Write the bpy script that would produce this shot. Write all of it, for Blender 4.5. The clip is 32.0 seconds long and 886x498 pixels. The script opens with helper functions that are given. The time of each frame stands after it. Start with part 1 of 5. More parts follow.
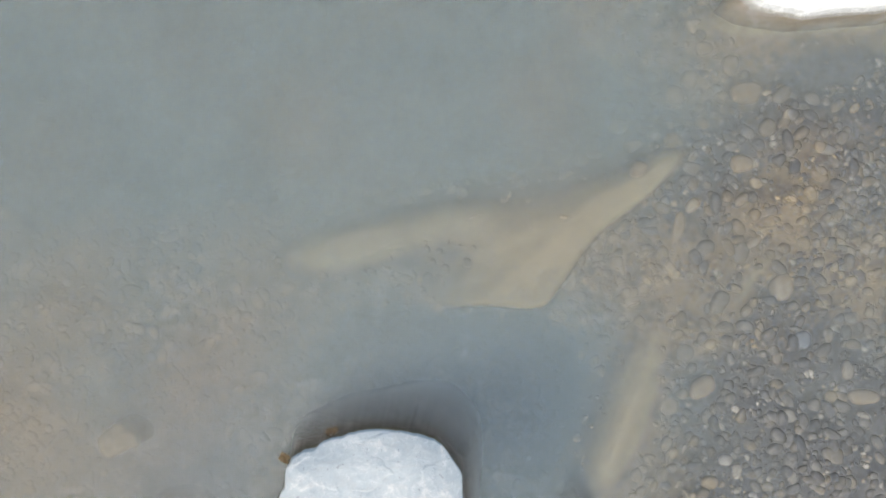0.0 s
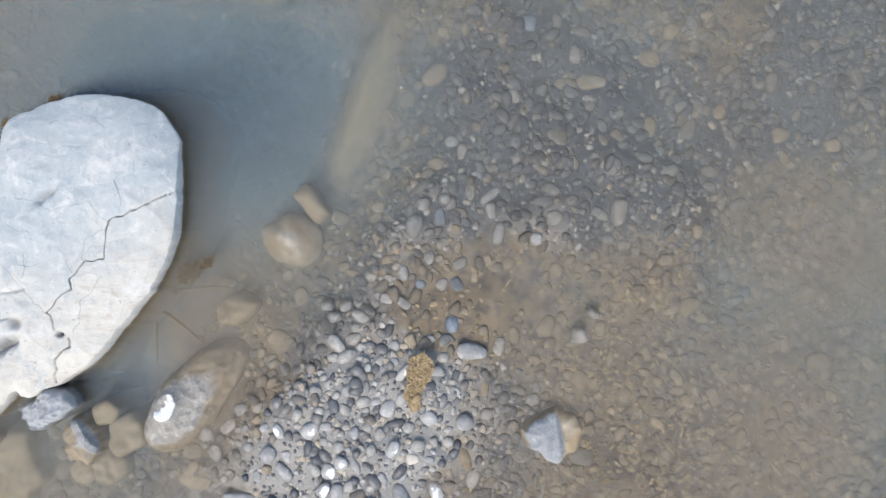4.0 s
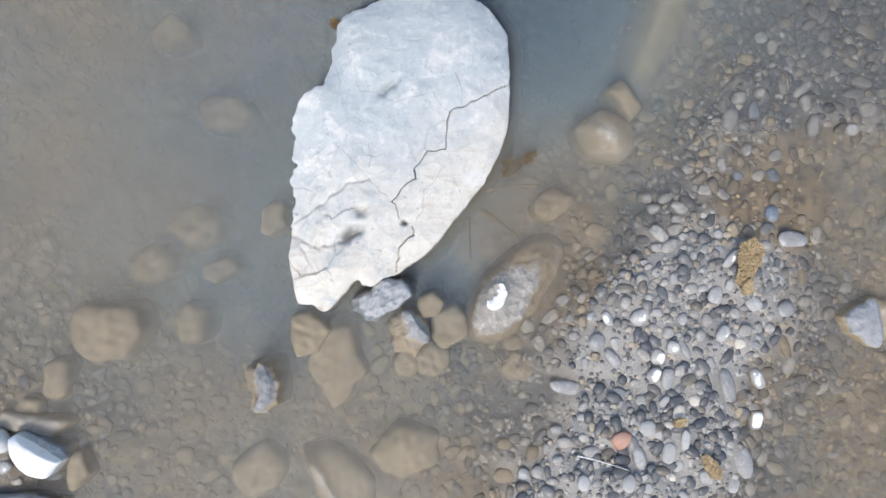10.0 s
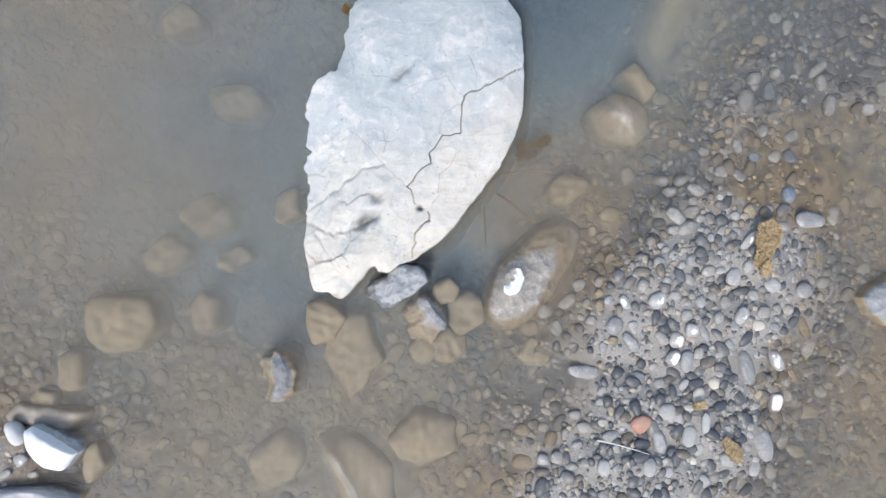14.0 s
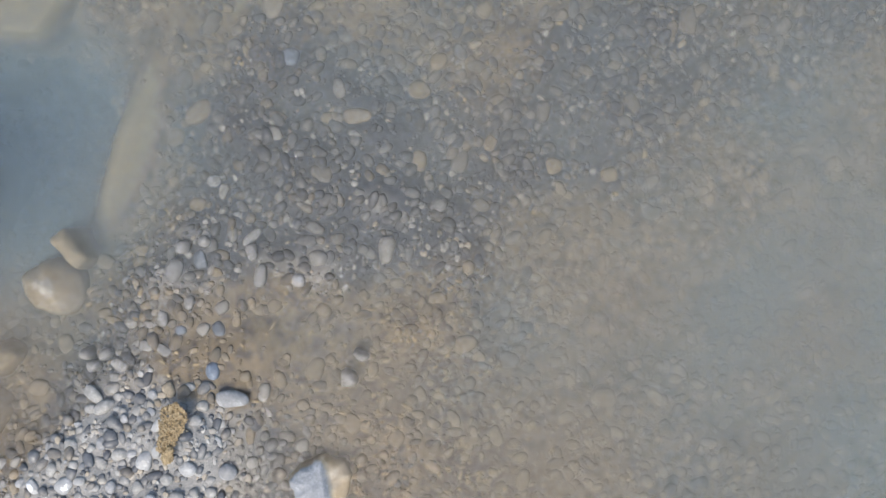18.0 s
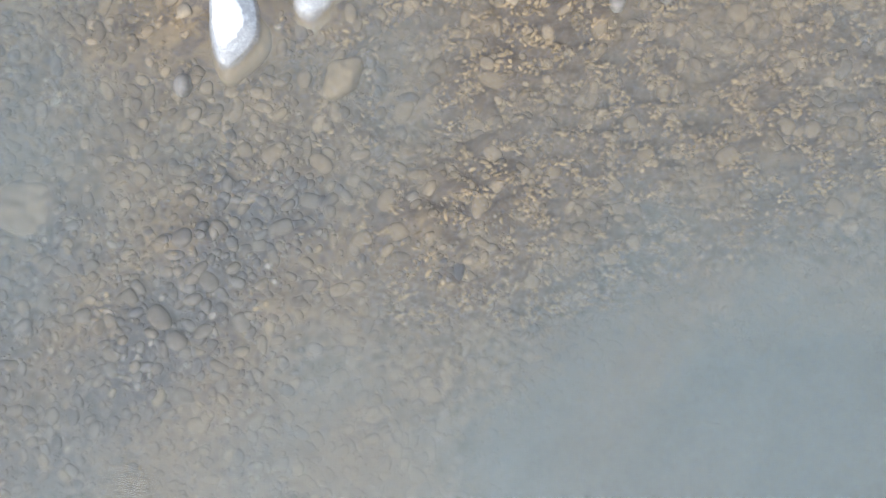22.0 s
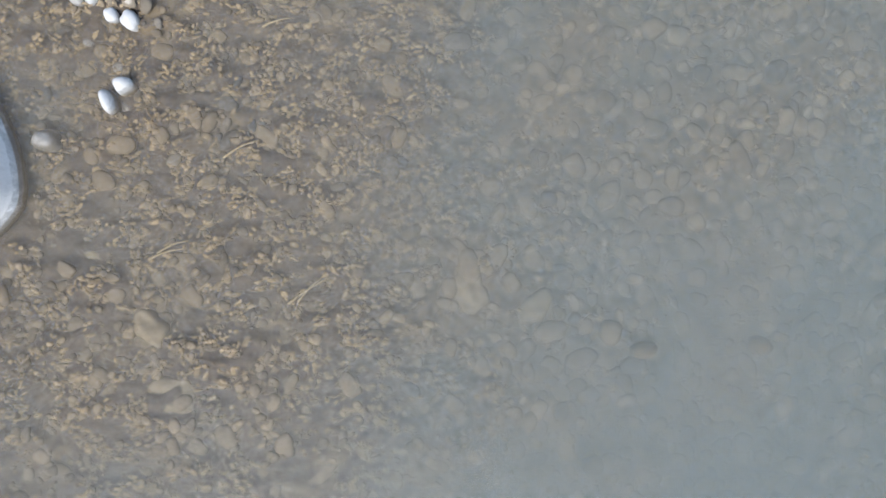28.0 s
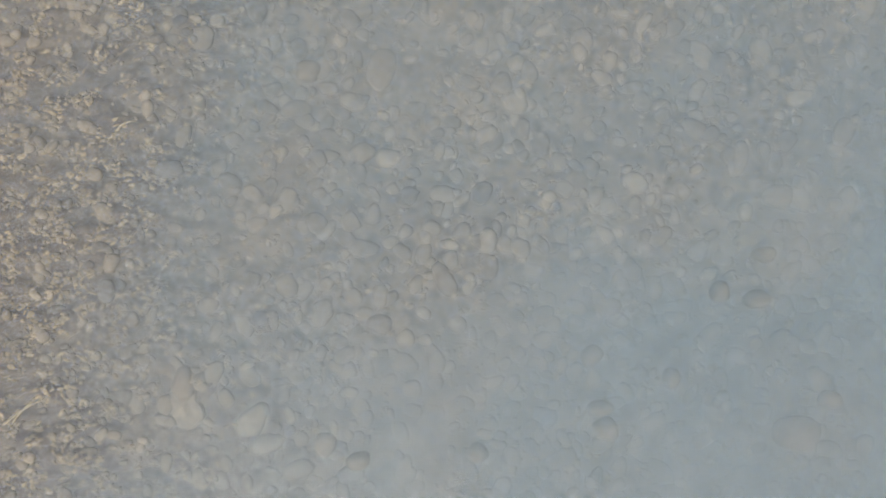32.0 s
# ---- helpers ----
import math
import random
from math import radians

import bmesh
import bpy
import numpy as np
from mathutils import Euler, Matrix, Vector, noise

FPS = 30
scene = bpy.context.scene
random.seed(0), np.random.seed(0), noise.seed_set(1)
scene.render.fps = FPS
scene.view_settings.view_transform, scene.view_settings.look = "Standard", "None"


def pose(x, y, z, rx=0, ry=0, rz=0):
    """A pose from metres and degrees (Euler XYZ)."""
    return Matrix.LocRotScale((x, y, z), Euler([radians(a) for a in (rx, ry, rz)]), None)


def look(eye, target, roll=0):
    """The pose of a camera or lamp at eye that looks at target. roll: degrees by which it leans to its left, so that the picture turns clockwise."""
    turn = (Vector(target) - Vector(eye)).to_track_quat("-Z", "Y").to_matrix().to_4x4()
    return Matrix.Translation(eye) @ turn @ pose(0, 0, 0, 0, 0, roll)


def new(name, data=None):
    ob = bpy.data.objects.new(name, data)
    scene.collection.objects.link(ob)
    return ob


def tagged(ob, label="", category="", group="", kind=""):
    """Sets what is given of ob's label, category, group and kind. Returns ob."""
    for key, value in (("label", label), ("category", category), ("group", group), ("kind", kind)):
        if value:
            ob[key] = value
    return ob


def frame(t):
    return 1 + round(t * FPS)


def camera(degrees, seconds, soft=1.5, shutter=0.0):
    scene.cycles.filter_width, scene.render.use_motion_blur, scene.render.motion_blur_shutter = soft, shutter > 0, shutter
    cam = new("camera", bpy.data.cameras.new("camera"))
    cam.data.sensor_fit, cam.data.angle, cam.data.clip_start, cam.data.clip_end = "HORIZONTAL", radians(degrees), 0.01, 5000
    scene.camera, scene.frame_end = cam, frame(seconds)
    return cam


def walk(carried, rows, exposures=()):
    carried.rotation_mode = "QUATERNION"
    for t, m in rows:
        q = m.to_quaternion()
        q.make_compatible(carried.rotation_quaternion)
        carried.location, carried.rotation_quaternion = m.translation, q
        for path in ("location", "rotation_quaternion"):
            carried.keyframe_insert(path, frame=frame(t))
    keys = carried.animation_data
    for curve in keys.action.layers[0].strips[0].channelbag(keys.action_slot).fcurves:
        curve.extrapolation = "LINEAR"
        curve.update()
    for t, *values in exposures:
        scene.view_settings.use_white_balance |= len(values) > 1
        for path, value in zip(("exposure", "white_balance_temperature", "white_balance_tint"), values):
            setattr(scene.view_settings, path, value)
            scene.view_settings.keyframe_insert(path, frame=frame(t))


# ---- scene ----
# ---- camera and its walk ----
cam = camera(66, 32.0, soft=1.5)
PATH = [
    (0.0, pose(0.001, 1.842, 2.975, 0, 0, -0.19)),
    (0.5, pose(0.303, 1.860, 2.981, 0, 0, -0.21)),
    (1.0, pose(0.517, 1.785, 3.009, 0, 0, 0.36)),
    (1.5, pose(0.700, 1.617, 2.994, 0, 0, 0.40)),
    (2.0, pose(0.860, 1.369, 2.995, 0, 0, 0.59)),
    (2.5, pose(0.987, 1.098, 2.994, 0, 0, 0.66)),
    (3.0, pose(1.105, 0.806, 2.995, 0, 0, 0.52)),
    (3.5, pose(1.216, 0.567, 2.993, 0, 0, 0.69)),
    (5.5, pose(1.239, 0.244, 3.030, 0, 0, 0.40)),
    (6.0, pose(1.102, 0.232, 3.038, 0, 0, 0.22)),
    (6.5, pose(0.922, 0.198, 3.039, 0, 0, 0.20)),
    (7.0, pose(0.735, 0.161, 3.044, 0, 0, 0.10)),
    (7.5, pose(0.536, 0.127, 3.046, 0, 0, 0.07)),
    (8.0, pose(0.365, 0.083, 3.048, 0, 0, 0.02)),
    (8.5, pose(0.162, 0.046, 3.051, 0, 0, 0.07)),
    (9.0, pose(0.000, -0.000, 3.060, 0, 0, -0.00)),
    (9.5, pose(-0.122, -0.031, 3.065, 0, 0, -0.05)),
    (10.0, pose(-0.207, -0.084, 3.071, 0, 0, 0.00)),
    (10.5, pose(-0.270, -0.123, 3.066, 0, 0, -0.19)),
    (11.0, pose(-0.329, -0.164, 3.070, 0, 0, -0.26)),
    (11.5, pose(-0.346, -0.176, 3.067, 0, 0, -0.49)),
    (12.0, pose(-0.362, -0.177, 3.066, 0, 0, -0.47)),
    (12.5, pose(-0.377, -0.184, 3.065, 0, 0, -0.52)),
    (13.0, pose(-0.493, -0.189, 3.057, 0, 0, -0.65)),
    (13.5, pose(-0.439, -0.163, 3.054, 0, 0, -0.73)),
    (15.5, pose(0.514, -0.137, 3.028, 0, 0, -0.93)),
    (16.0, pose(0.784, -0.180, 3.013, 0, 0, -1.13)),
    (16.5, pose(1.134, -0.154, 2.999, 0, 0, -0.96)),
    (17.0, pose(1.543, -0.036, 2.969, 0, 0, -0.90)),
    (17.5, pose(1.933, 0.243, 2.938, 0, 0, -0.98)),
    (18.0, pose(2.260, 0.582, 2.900, 0, 0, -0.76)),
    (18.5, pose(2.720, 0.953, 2.874, 0, 0, -0.60)),
    (19.0, pose(2.996, 1.281, 2.857, 0, 0, -0.56)),
    (19.5, pose(3.398, 1.551, 2.829, 0, 0, -0.33)),
    (20.0, pose(3.836, 1.779, 2.814, 0, 0, -0.21)),
    (20.5, pose(4.282, 1.907, 2.793, 0, 0, -0.18)),
    (21.0, pose(4.772, 1.992, 2.794, 0, 0, -0.10)),
    (21.5, pose(5.216, 2.120, 2.798, 0, 0, 0.14)),
    (22.0, pose(5.479, 2.287, 2.801, 0, 0, 0.19)),
    (22.5, pose(5.867, 2.493, 2.786, 0, 0, 0.33)),
    (23.0, pose(6.259, 2.630, 2.785, 0, 0, 0.44)),
    (23.5, pose(6.657, 2.771, 2.783, 0, 0, 0.43)),
    (24.0, pose(7.036, 2.867, 2.782, 0, 0, 0.73)),
    (24.5, pose(7.344, 3.006, 2.778, 0, 0, 0.50)),
    (25.0, pose(7.680, 3.129, 2.758, 0, 0, 0.63)),
    (25.5, pose(8.039, 3.255, 2.752, 0, 0, 0.73)),
    (26.0, pose(8.338, 3.436, 2.757, 0, 0, 0.70)),
    (26.5, pose(8.586, 3.524, 2.744, 0, 0, 0.96)),
    (28.5, pose(9.555, 4.044, 2.681, 0, 0, 2.76)),
    (29.0, pose(9.676, 4.098, 2.669, 0, 0, 2.89)),
    (29.5, pose(9.836, 4.176, 2.671, 0, 0, 2.79)),
    (30.0, pose(10.000, 4.241, 2.690, 0, 0, 2.60)),
    (30.5, pose(10.147, 4.304, 2.720, 0, 0, 2.38)),
    (31.0, pose(10.282, 4.374, 2.749, 0, 0, 2.20)),
    (31.5, pose(10.421, 4.436, 2.776, 0, 0, 2.07)),
    (32.0, pose(10.582, 4.492, 2.812, 0, 0, 1.94)),
]
walk(cam, PATH, exposures=[(0.0, 0.25, 7050, 7), (1.0, 0.22, 7050, 7), (2.0, 0.12, 6600, 8), (3.0, 0.08, 6600, 8), (6.0, 0.08, 6600, 9), (13.0, 0.06, 6550, 9), (17.0, 0.10, 6600, 9),
                           (18.5, 0.18, 6650, 8), (20.0, 0.35, 6800, 10), (23.0, 0.44, 6350, 7), (25.0, 0.36, 6300, 7), (26.0, 0.09, 6500, 7), (29.0, 0.23, 6500, 8), (32.0, 0.33, 6600, 8)])

# ---- daylight ----
SUN_ELEVATION, SUN_AZIMUTH = radians(57), radians(198)   # azimuth clockwise from +y
world = bpy.data.worlds.new("daylight")
scene.world = world
world.use_nodes = True
sky = world.node_tree.nodes.new("ShaderNodeTexSky")
sky.sky_type, sky.sun_disc = "NISHITA", False
sky.sun_elevation, sky.sun_rotation = SUN_ELEVATION, SUN_AZIMUTH
sky.dust_density = 2.0
background = world.node_tree.nodes["Background"]
background.inputs["Strength"].default_value = 0.24
world.node_tree.links.new(sky.outputs[0], background.inputs["Color"])
sun = new("sun", bpy.data.lights.new("sun", "SUN"))
sun.data.energy, sun.data.angle, sun.data.color = 2.38, radians(9), (1.0, 0.955, 0.89)
toward = Vector((math.sin(SUN_AZIMUTH) * math.cos(SUN_ELEVATION), math.cos(SUN_AZIMUTH) * math.cos(SUN_ELEVATION), math.sin(SUN_ELEVATION)))
sun.matrix_world = look(toward * 30, (0, 0, 0))
scene.cycles.transparent_max_bounces = 32
scene.cycles.sampling_pattern = "TABULATED_SOBOL"   # even grain through the many clear sheets of the water


# ---- materials ----
class Nodes:
    """A short way to write node trees."""

    def __init__(self, name):
        self.material = bpy.data.materials.new(name)
        self.material.use_nodes = True
        self.tree = self.material.node_tree
        self.shader = self.tree.nodes["Principled BSDF"]
        self.out = self.tree.nodes["Material Output"]

    def add(self, kind):
        return self.tree.nodes.new("ShaderNode" + kind)

    def link(self, source, target):
        if hasattr(source, "is_output"):
            self.tree.links.new(source, target)
        else:
            target.default_value = source

    def position(self):
        return self.add("NewGeometry").outputs["Position"]

    def noise(self, scale, detail=4.0, rough=0.6, vector=None, distortion=0.0):
        node = self.add("TexNoise")
        self.link(vector if vector is not None else self.position(), node.inputs["Vector"])
        node.inputs["Scale"].default_value, node.inputs["Detail"].default_value = scale, detail
        node.inputs["Roughness"].default_value, node.inputs["Distortion"].default_value = rough, distortion
        return node.outputs["Fac"]

    def ramp(self, value, low, high, out_low=0.0, out_high=1.0):
        node = self.add("MapRange")
        node.interpolation_type = "SMOOTHSTEP"
        self.link(value, node.inputs["Value"])
        for key, number in zip(("From Min", "From Max", "To Min", "To Max"), (low, high, out_low, out_high)):
            node.inputs[key].default_value = number
        return node.outputs["Result"]

    def math(self, operation, a, b):
        node = self.add("Math")
        node.operation = operation
        self.link(a, node.inputs[0])
        self.link(b, node.inputs[1])
        return node.outputs[0]

    def mix(self, factor, a, b, blend="MIX"):
        node = self.add("Mix")
        node.data_type, node.blend_type = "RGBA", blend
        self.link(factor, node.inputs["Factor"])
        for value, socket in ((a, node.inputs[6]), (b, node.inputs[7])):
            self.link((*value, 1.0) if isinstance(value, tuple) else value, socket)
        return node.outputs[2]

    def height(self):
        split = self.add("SeparateXYZ")
        self.link(self.position(), split.inputs[0])
        return split.outputs["Z"]

    def attribute(self, name):
        node = self.add("Attribute")
        node.attribute_name = name
        return node.outputs["Fac"]

    def bump(self, value, strength, distance):
        node = self.add("Bump")
        self.link(value, node.inputs["Height"])
        node.inputs["Strength"].default_value, node.inputs["Distance"].default_value = strength, distance
        self.link(node.outputs[0], self.shader.inputs["Normal"])

    def finish(self, colour, roughness):
        self.link(colour, self.shader.inputs["Base Color"])
        self.link(roughness, self.shader.inputs["Roughness"])
        return self.material


SILT = (0.26, 0.21, 0.138)


def stone_material(name, dark, pale, dry, random_from="object", dry_line=0.032, coat=SILT, coat_depth=-0.012, wet_gloss=0.42, pale_cap=None):
    """A river stone: pale where it has dried, dark and glossy where wet, coated with silt under water."""
    n = Nodes(name)
    if random_from == "object":
        chance = n.add("ObjectInfo").outputs["Random"]
    else:
        chance = n.add("NewGeometry").outputs["Random Per Island"]
    grain = n.noise(90, 5, 0.7)
    veins = n.noise(14, 4, 0.6, distortion=1.5)
    wet = n.mix(chance, dark, pale)
    wet = n.mix(n.ramp(veins, 0.45, 0.75), wet, tuple(min(1, c * 1.35) for c in pale))
    wet = n.mix(n.ramp(grain, 0.3, 0.75, 0.0, 0.45), wet, tuple(c * 0.45 for c in dark))
    dried = n.mix(n.ramp(grain, 0.35, 0.8, 0.0, 0.35), dry, tuple(c * 0.72 for c in dry))
    dried = n.mix(n.ramp(veins, 0.48, 0.7, 0.0, 0.6), dried, tuple(c * 0.78 for c in dry))
    wobble = n.math("MULTIPLY_ADD", n.noise(22, 3, 0.6), 0.022)
    level = n.math("SUBTRACT", n.height(), n.math("SUBTRACT", wobble, 0.011))
    wobble.node.inputs[2].default_value = 0.0
    dryness = n.ramp(level, dry_line, dry_line + 0.007)
    if pale_cap is not None:
        # a pale crown on each stone, leaning to one side and ragged at its rim
        split = n.add("SeparateXYZ")
        n.link(n.add("TexCoord").outputs["Object"], split.inputs[0])
        crown = n.math("ADD", n.math("SUBTRACT", split.outputs["Z"], n.math("MULTIPLY", split.outputs["Y"], 0.25)), n.math("MULTIPLY", n.math("SUBTRACT", n.noise(30, 3, 0.6), 0.5), 0.9))
        dryness = n.ramp(n.math("SUBTRACT", crown, n.math("MULTIPLY", chance, 0.35)), pale_cap - 0.22, pale_cap - 0.12)
    coated = n.ramp(level, coat_depth, coat_depth - 0.02)
    patchy = n.math("MULTIPLY", coated, n.ramp(n.noise(9, 3, 0.6), 0.25, 0.6, 0.35, 0.92))
    colour = n.mix(patchy, wet, n.mix(n.noise(30, 4), tuple(c * 0.75 for c in coat), tuple(c * 1.15 for c in coat)))
    colour = n.mix(dryness, colour, dried)
    n.bump(n.math("ADD", grain, n.math("MULTIPLY", veins, 0.6)), 0.35, 0.004)
    gloss = n.ramp(dryness, 0.0, 1.0, wet_gloss, 0.85)
    return n.finish(colour, n.math("MAXIMUM", gloss, n.math("MULTIPLY", patchy, 0.75)))


GREY = stone_material("grey_stone", (0.225, 0.216, 0.198), (0.335, 0.318, 0.285), (0.36, 0.352, 0.335), dry_line=0.068, coat_depth=-0.06)
LIGHT = stone_material("light_stone", (0.24, 0.236, 0.228), (0.35, 0.343, 0.33), (0.41, 0.402, 0.385), dry_line=0.09, coat_depth=-0.10, wet_gloss=0.5)
WHITE = stone_material("white_stone", (0.30, 0.293, 0.28), (0.38, 0.372, 0.355), (0.80, 0.80, 0.79), pale_cap=0.93)
TAN = stone_material("tan_stone", (0.21, 0.172, 0.12), (0.32, 0.262, 0.182), (0.56, 0.51, 0.43), coat=(0.25, 0.205, 0.142), coat_depth=0.0, wet_gloss=0.75)
SILTED = stone_material("silted_rock", (0.26, 0.222, 0.158), (0.35, 0.302, 0.218), (0.58, 0.53, 0.45), coat=(0.315, 0.265, 0.182), coat_depth=0.0, wet_gloss=0.75)
BLUE = stone_material("blue_stone", (0.125, 0.145, 0.175), (0.20, 0.23, 0.27), (0.5, 0.52, 0.55), coat_depth=-0.09)
SILT_GREY = stone_material("silted_grey_stone", (0.12, 0.117, 0.11), (0.20, 0.193, 0.178), (0.42, 0.43, 0.42), coat=(0.165, 0.15, 0.125))
RED = stone_material("red_stone", (0.30, 0.13, 0.08), (0.39, 0.20, 0.135), (0.42, 0.255, 0.19), dry_line=0.09)
HALF_SILTED = stone_material("half_silted_rock", (0.21, 0.21, 0.208), (0.29, 0.29, 0.285), (0.48, 0.48, 0.475), dry_line=0.05, coat=(0.37, 0.295, 0.19), coat_depth=0.014, wet_gloss=0.7)
FRAGMENT = stone_material("broken_rock", (0.13, 0.137, 0.145), (0.22, 0.23, 0.24), (0.33, 0.34, 0.345), dry_line=0.045)
CRUST = stone_material("crusted_rock", (0.27, 0.25, 0.22), (0.34, 0.318, 0.282), (0.85, 0.85, 0.84), dry_line=0.044, coat=(0.285, 0.232, 0.155), coat_depth=0.004, wet_gloss=0.8)
RIDGED = stone_material("silted_pale_slab", (0.36, 0.335, 0.29), (0.44, 0.415, 0.365), (0.6, 0.58, 0.54), coat=(0.31, 0.258, 0.175), coat_depth=-0.016, wet_gloss=0.75)
PALE_ROCK = stone_material("pale_rock", (0.40, 0.40, 0.39), (0.5, 0.5, 0.49), (0.61, 0.605, 0.59), dry_line=0.022)


SLAB = stone_material("lilac_grey_slab", (0.28, 0.275, 0.275), (0.38, 0.375, 0.375), (0.46, 0.45, 0.45), dry_line=0.03)
WET_PALE = stone_material("wet_pale_rock", (0.33, 0.335, 0.335), (0.42, 0.425, 0.425), (0.78, 0.78, 0.77), dry_line=0.038, coat=(0.31, 0.262, 0.18), coat_depth=-0.012, wet_gloss=0.6)


def boulder_material():
    n = Nodes("pale_limestone")
    broad = n.noise(2.6, 5, 0.6, distortion=0.3)
    mottle = n.noise(8, 8, 0.72, distortion=0.5)
    flecks = n.noise(34, 5, 0.7, distortion=0.6)
    grain = n.noise(110, 5, 0.7)
    streak_map = n.add("Mapping")
    n.link(n.position(), streak_map.inputs["Vector"])
    streak_map.inputs["Rotation"].default_value = (0, 0, radians(-29))
    streak_map.inputs["Scale"].default_value = (3, 15, 8)
    streaks = n.noise(1.8, 6, 0.65, vector=streak_map.outputs[0], distortion=0.9)
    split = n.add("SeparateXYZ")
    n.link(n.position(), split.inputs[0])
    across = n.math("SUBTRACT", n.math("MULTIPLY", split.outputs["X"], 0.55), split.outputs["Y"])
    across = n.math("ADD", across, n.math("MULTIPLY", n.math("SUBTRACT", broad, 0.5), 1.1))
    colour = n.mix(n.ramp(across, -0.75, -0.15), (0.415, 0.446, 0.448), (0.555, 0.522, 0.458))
    colour = n.mix(n.ramp(mottle, 0.50, 0.66, 0.0, 0.8), colour, (0.62, 0.603, 0.565))
    colour = n.mix(n.ramp(mottle, 0.48, 0.32, 0.0, 0.7), colour, (0.315, 0.355, 0.375))
    colour = n.mix(n.ramp(flecks, 0.52, 0.72, 0.0, 0.5), colour, (0.63, 0.625, 0.61))
    colour = n.mix(n.ramp(flecks, 0.46, 0.28, 0.0, 0.45), colour, (0.38, 0.38, 0.385))
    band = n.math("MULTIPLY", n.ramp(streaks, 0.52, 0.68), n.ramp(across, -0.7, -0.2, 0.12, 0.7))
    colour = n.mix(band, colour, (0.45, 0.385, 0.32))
    colour = n.mix(n.ramp(grain, 0.55, 0.8, 0.0, 0.3), colour, (0.36, 0.36, 0.355))
    specks = n.noise(48, 3, 0.5, distortion=0.4)
    colour = n.mix(n.ramp(specks, 0.66, 0.72, 0.0, 0.6), colour, (0.25, 0.25, 0.255))
    # painted darkening: crack lines and the shade inside the hollows
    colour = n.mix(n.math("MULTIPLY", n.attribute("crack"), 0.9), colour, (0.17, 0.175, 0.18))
    z = n.math("ADD", n.height(), n.math("MULTIPLY", n.noise(12, 3), 0.02))
    colour = n.mix(n.ramp(z, 0.028, 0.014), colour, (0.21, 0.158, 0.088))
    colour = n.mix(n.ramp(z, -0.04, -0.16), colour, (0.15, 0.115, 0.07))
    n.bump(n.math("ADD", n.math("MULTIPLY", grain, 0.5), n.math("ADD", mottle, flecks)), 0.35, 0.006)
    return n.finish(colour, n.ramp(z, 0.014, 0.03, 0.35, 0.85))


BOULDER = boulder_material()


def bed_material():
    n = Nodes("silty_gravel_bed")
    silt = n.attribute("silt")
    fine = n.noise(120, 5, 0.75)
    clots = n.noise(26, 5, 0.65, distortion=0.5)
    drift = n.noise(3.0, 5, 0.6, distortion=0.8)
    crumbs = n.noise(15, 5, 0.7, distortion=0.8)
    mud = n.mix(n.ramp(drift, 0.3, 0.7), (0.15, 0.118, 0.076), (0.25, 0.196, 0.123))
    mud = n.mix(n.ramp(crumbs, 0.47, 0.60, 0.0, 0.68), mud, (0.058, 0.056, 0.062))
    mud = n.mix(n.ramp(n.attribute("sand"), 0.35, 0.75), mud, n.mix(n.ramp(drift, 0.3, 0.7), (0.30, 0.262, 0.165), (0.37, 0.328, 0.215)))
    mud = n.mix(n.ramp(n.attribute("sand"), -0.15, -0.7, 0.0, 0.8), mud, n.mix(n.ramp(clots, 0.35, 0.65), (0.058, 0.052, 0.054), (0.125, 0.098, 0.072)))
    grit = n.mix(n.ramp(fine, 0.3, 0.7), (0.042, 0.048, 0.058), (0.095, 0.10, 0.11))
    grit = n.mix(n.ramp(clots, 0.45, 0.7, 0.0, 0.5), grit, (0.04, 0.045, 0.056))
    moist = n.mix(n.ramp(fine, 0.3, 0.7), (0.205, 0.194, 0.175), (0.33, 0.312, 0.28))
    grit = n.mix(n.ramp(n.height(), -0.055, -0.025), grit, moist)
    edge = n.math("ADD", silt, n.math("MULTIPLY", n.math("SUBTRACT", clots, 0.5), 0.7))
    colour = n.mix(n.ramp(edge, 0.3, 0.7), grit, mud)
    colour = n.mix(n.ramp(fine, 0.55, 0.8, 0.0, 0.3), colour, (0.07, 0.065, 0.055))
    n.bump(n.math("ADD", fine, clots), 0.5, 0.008)
    return n.finish(colour, n.ramp(n.height(), -0.01, 0.03, 0.55, 0.45))


BED = bed_material()


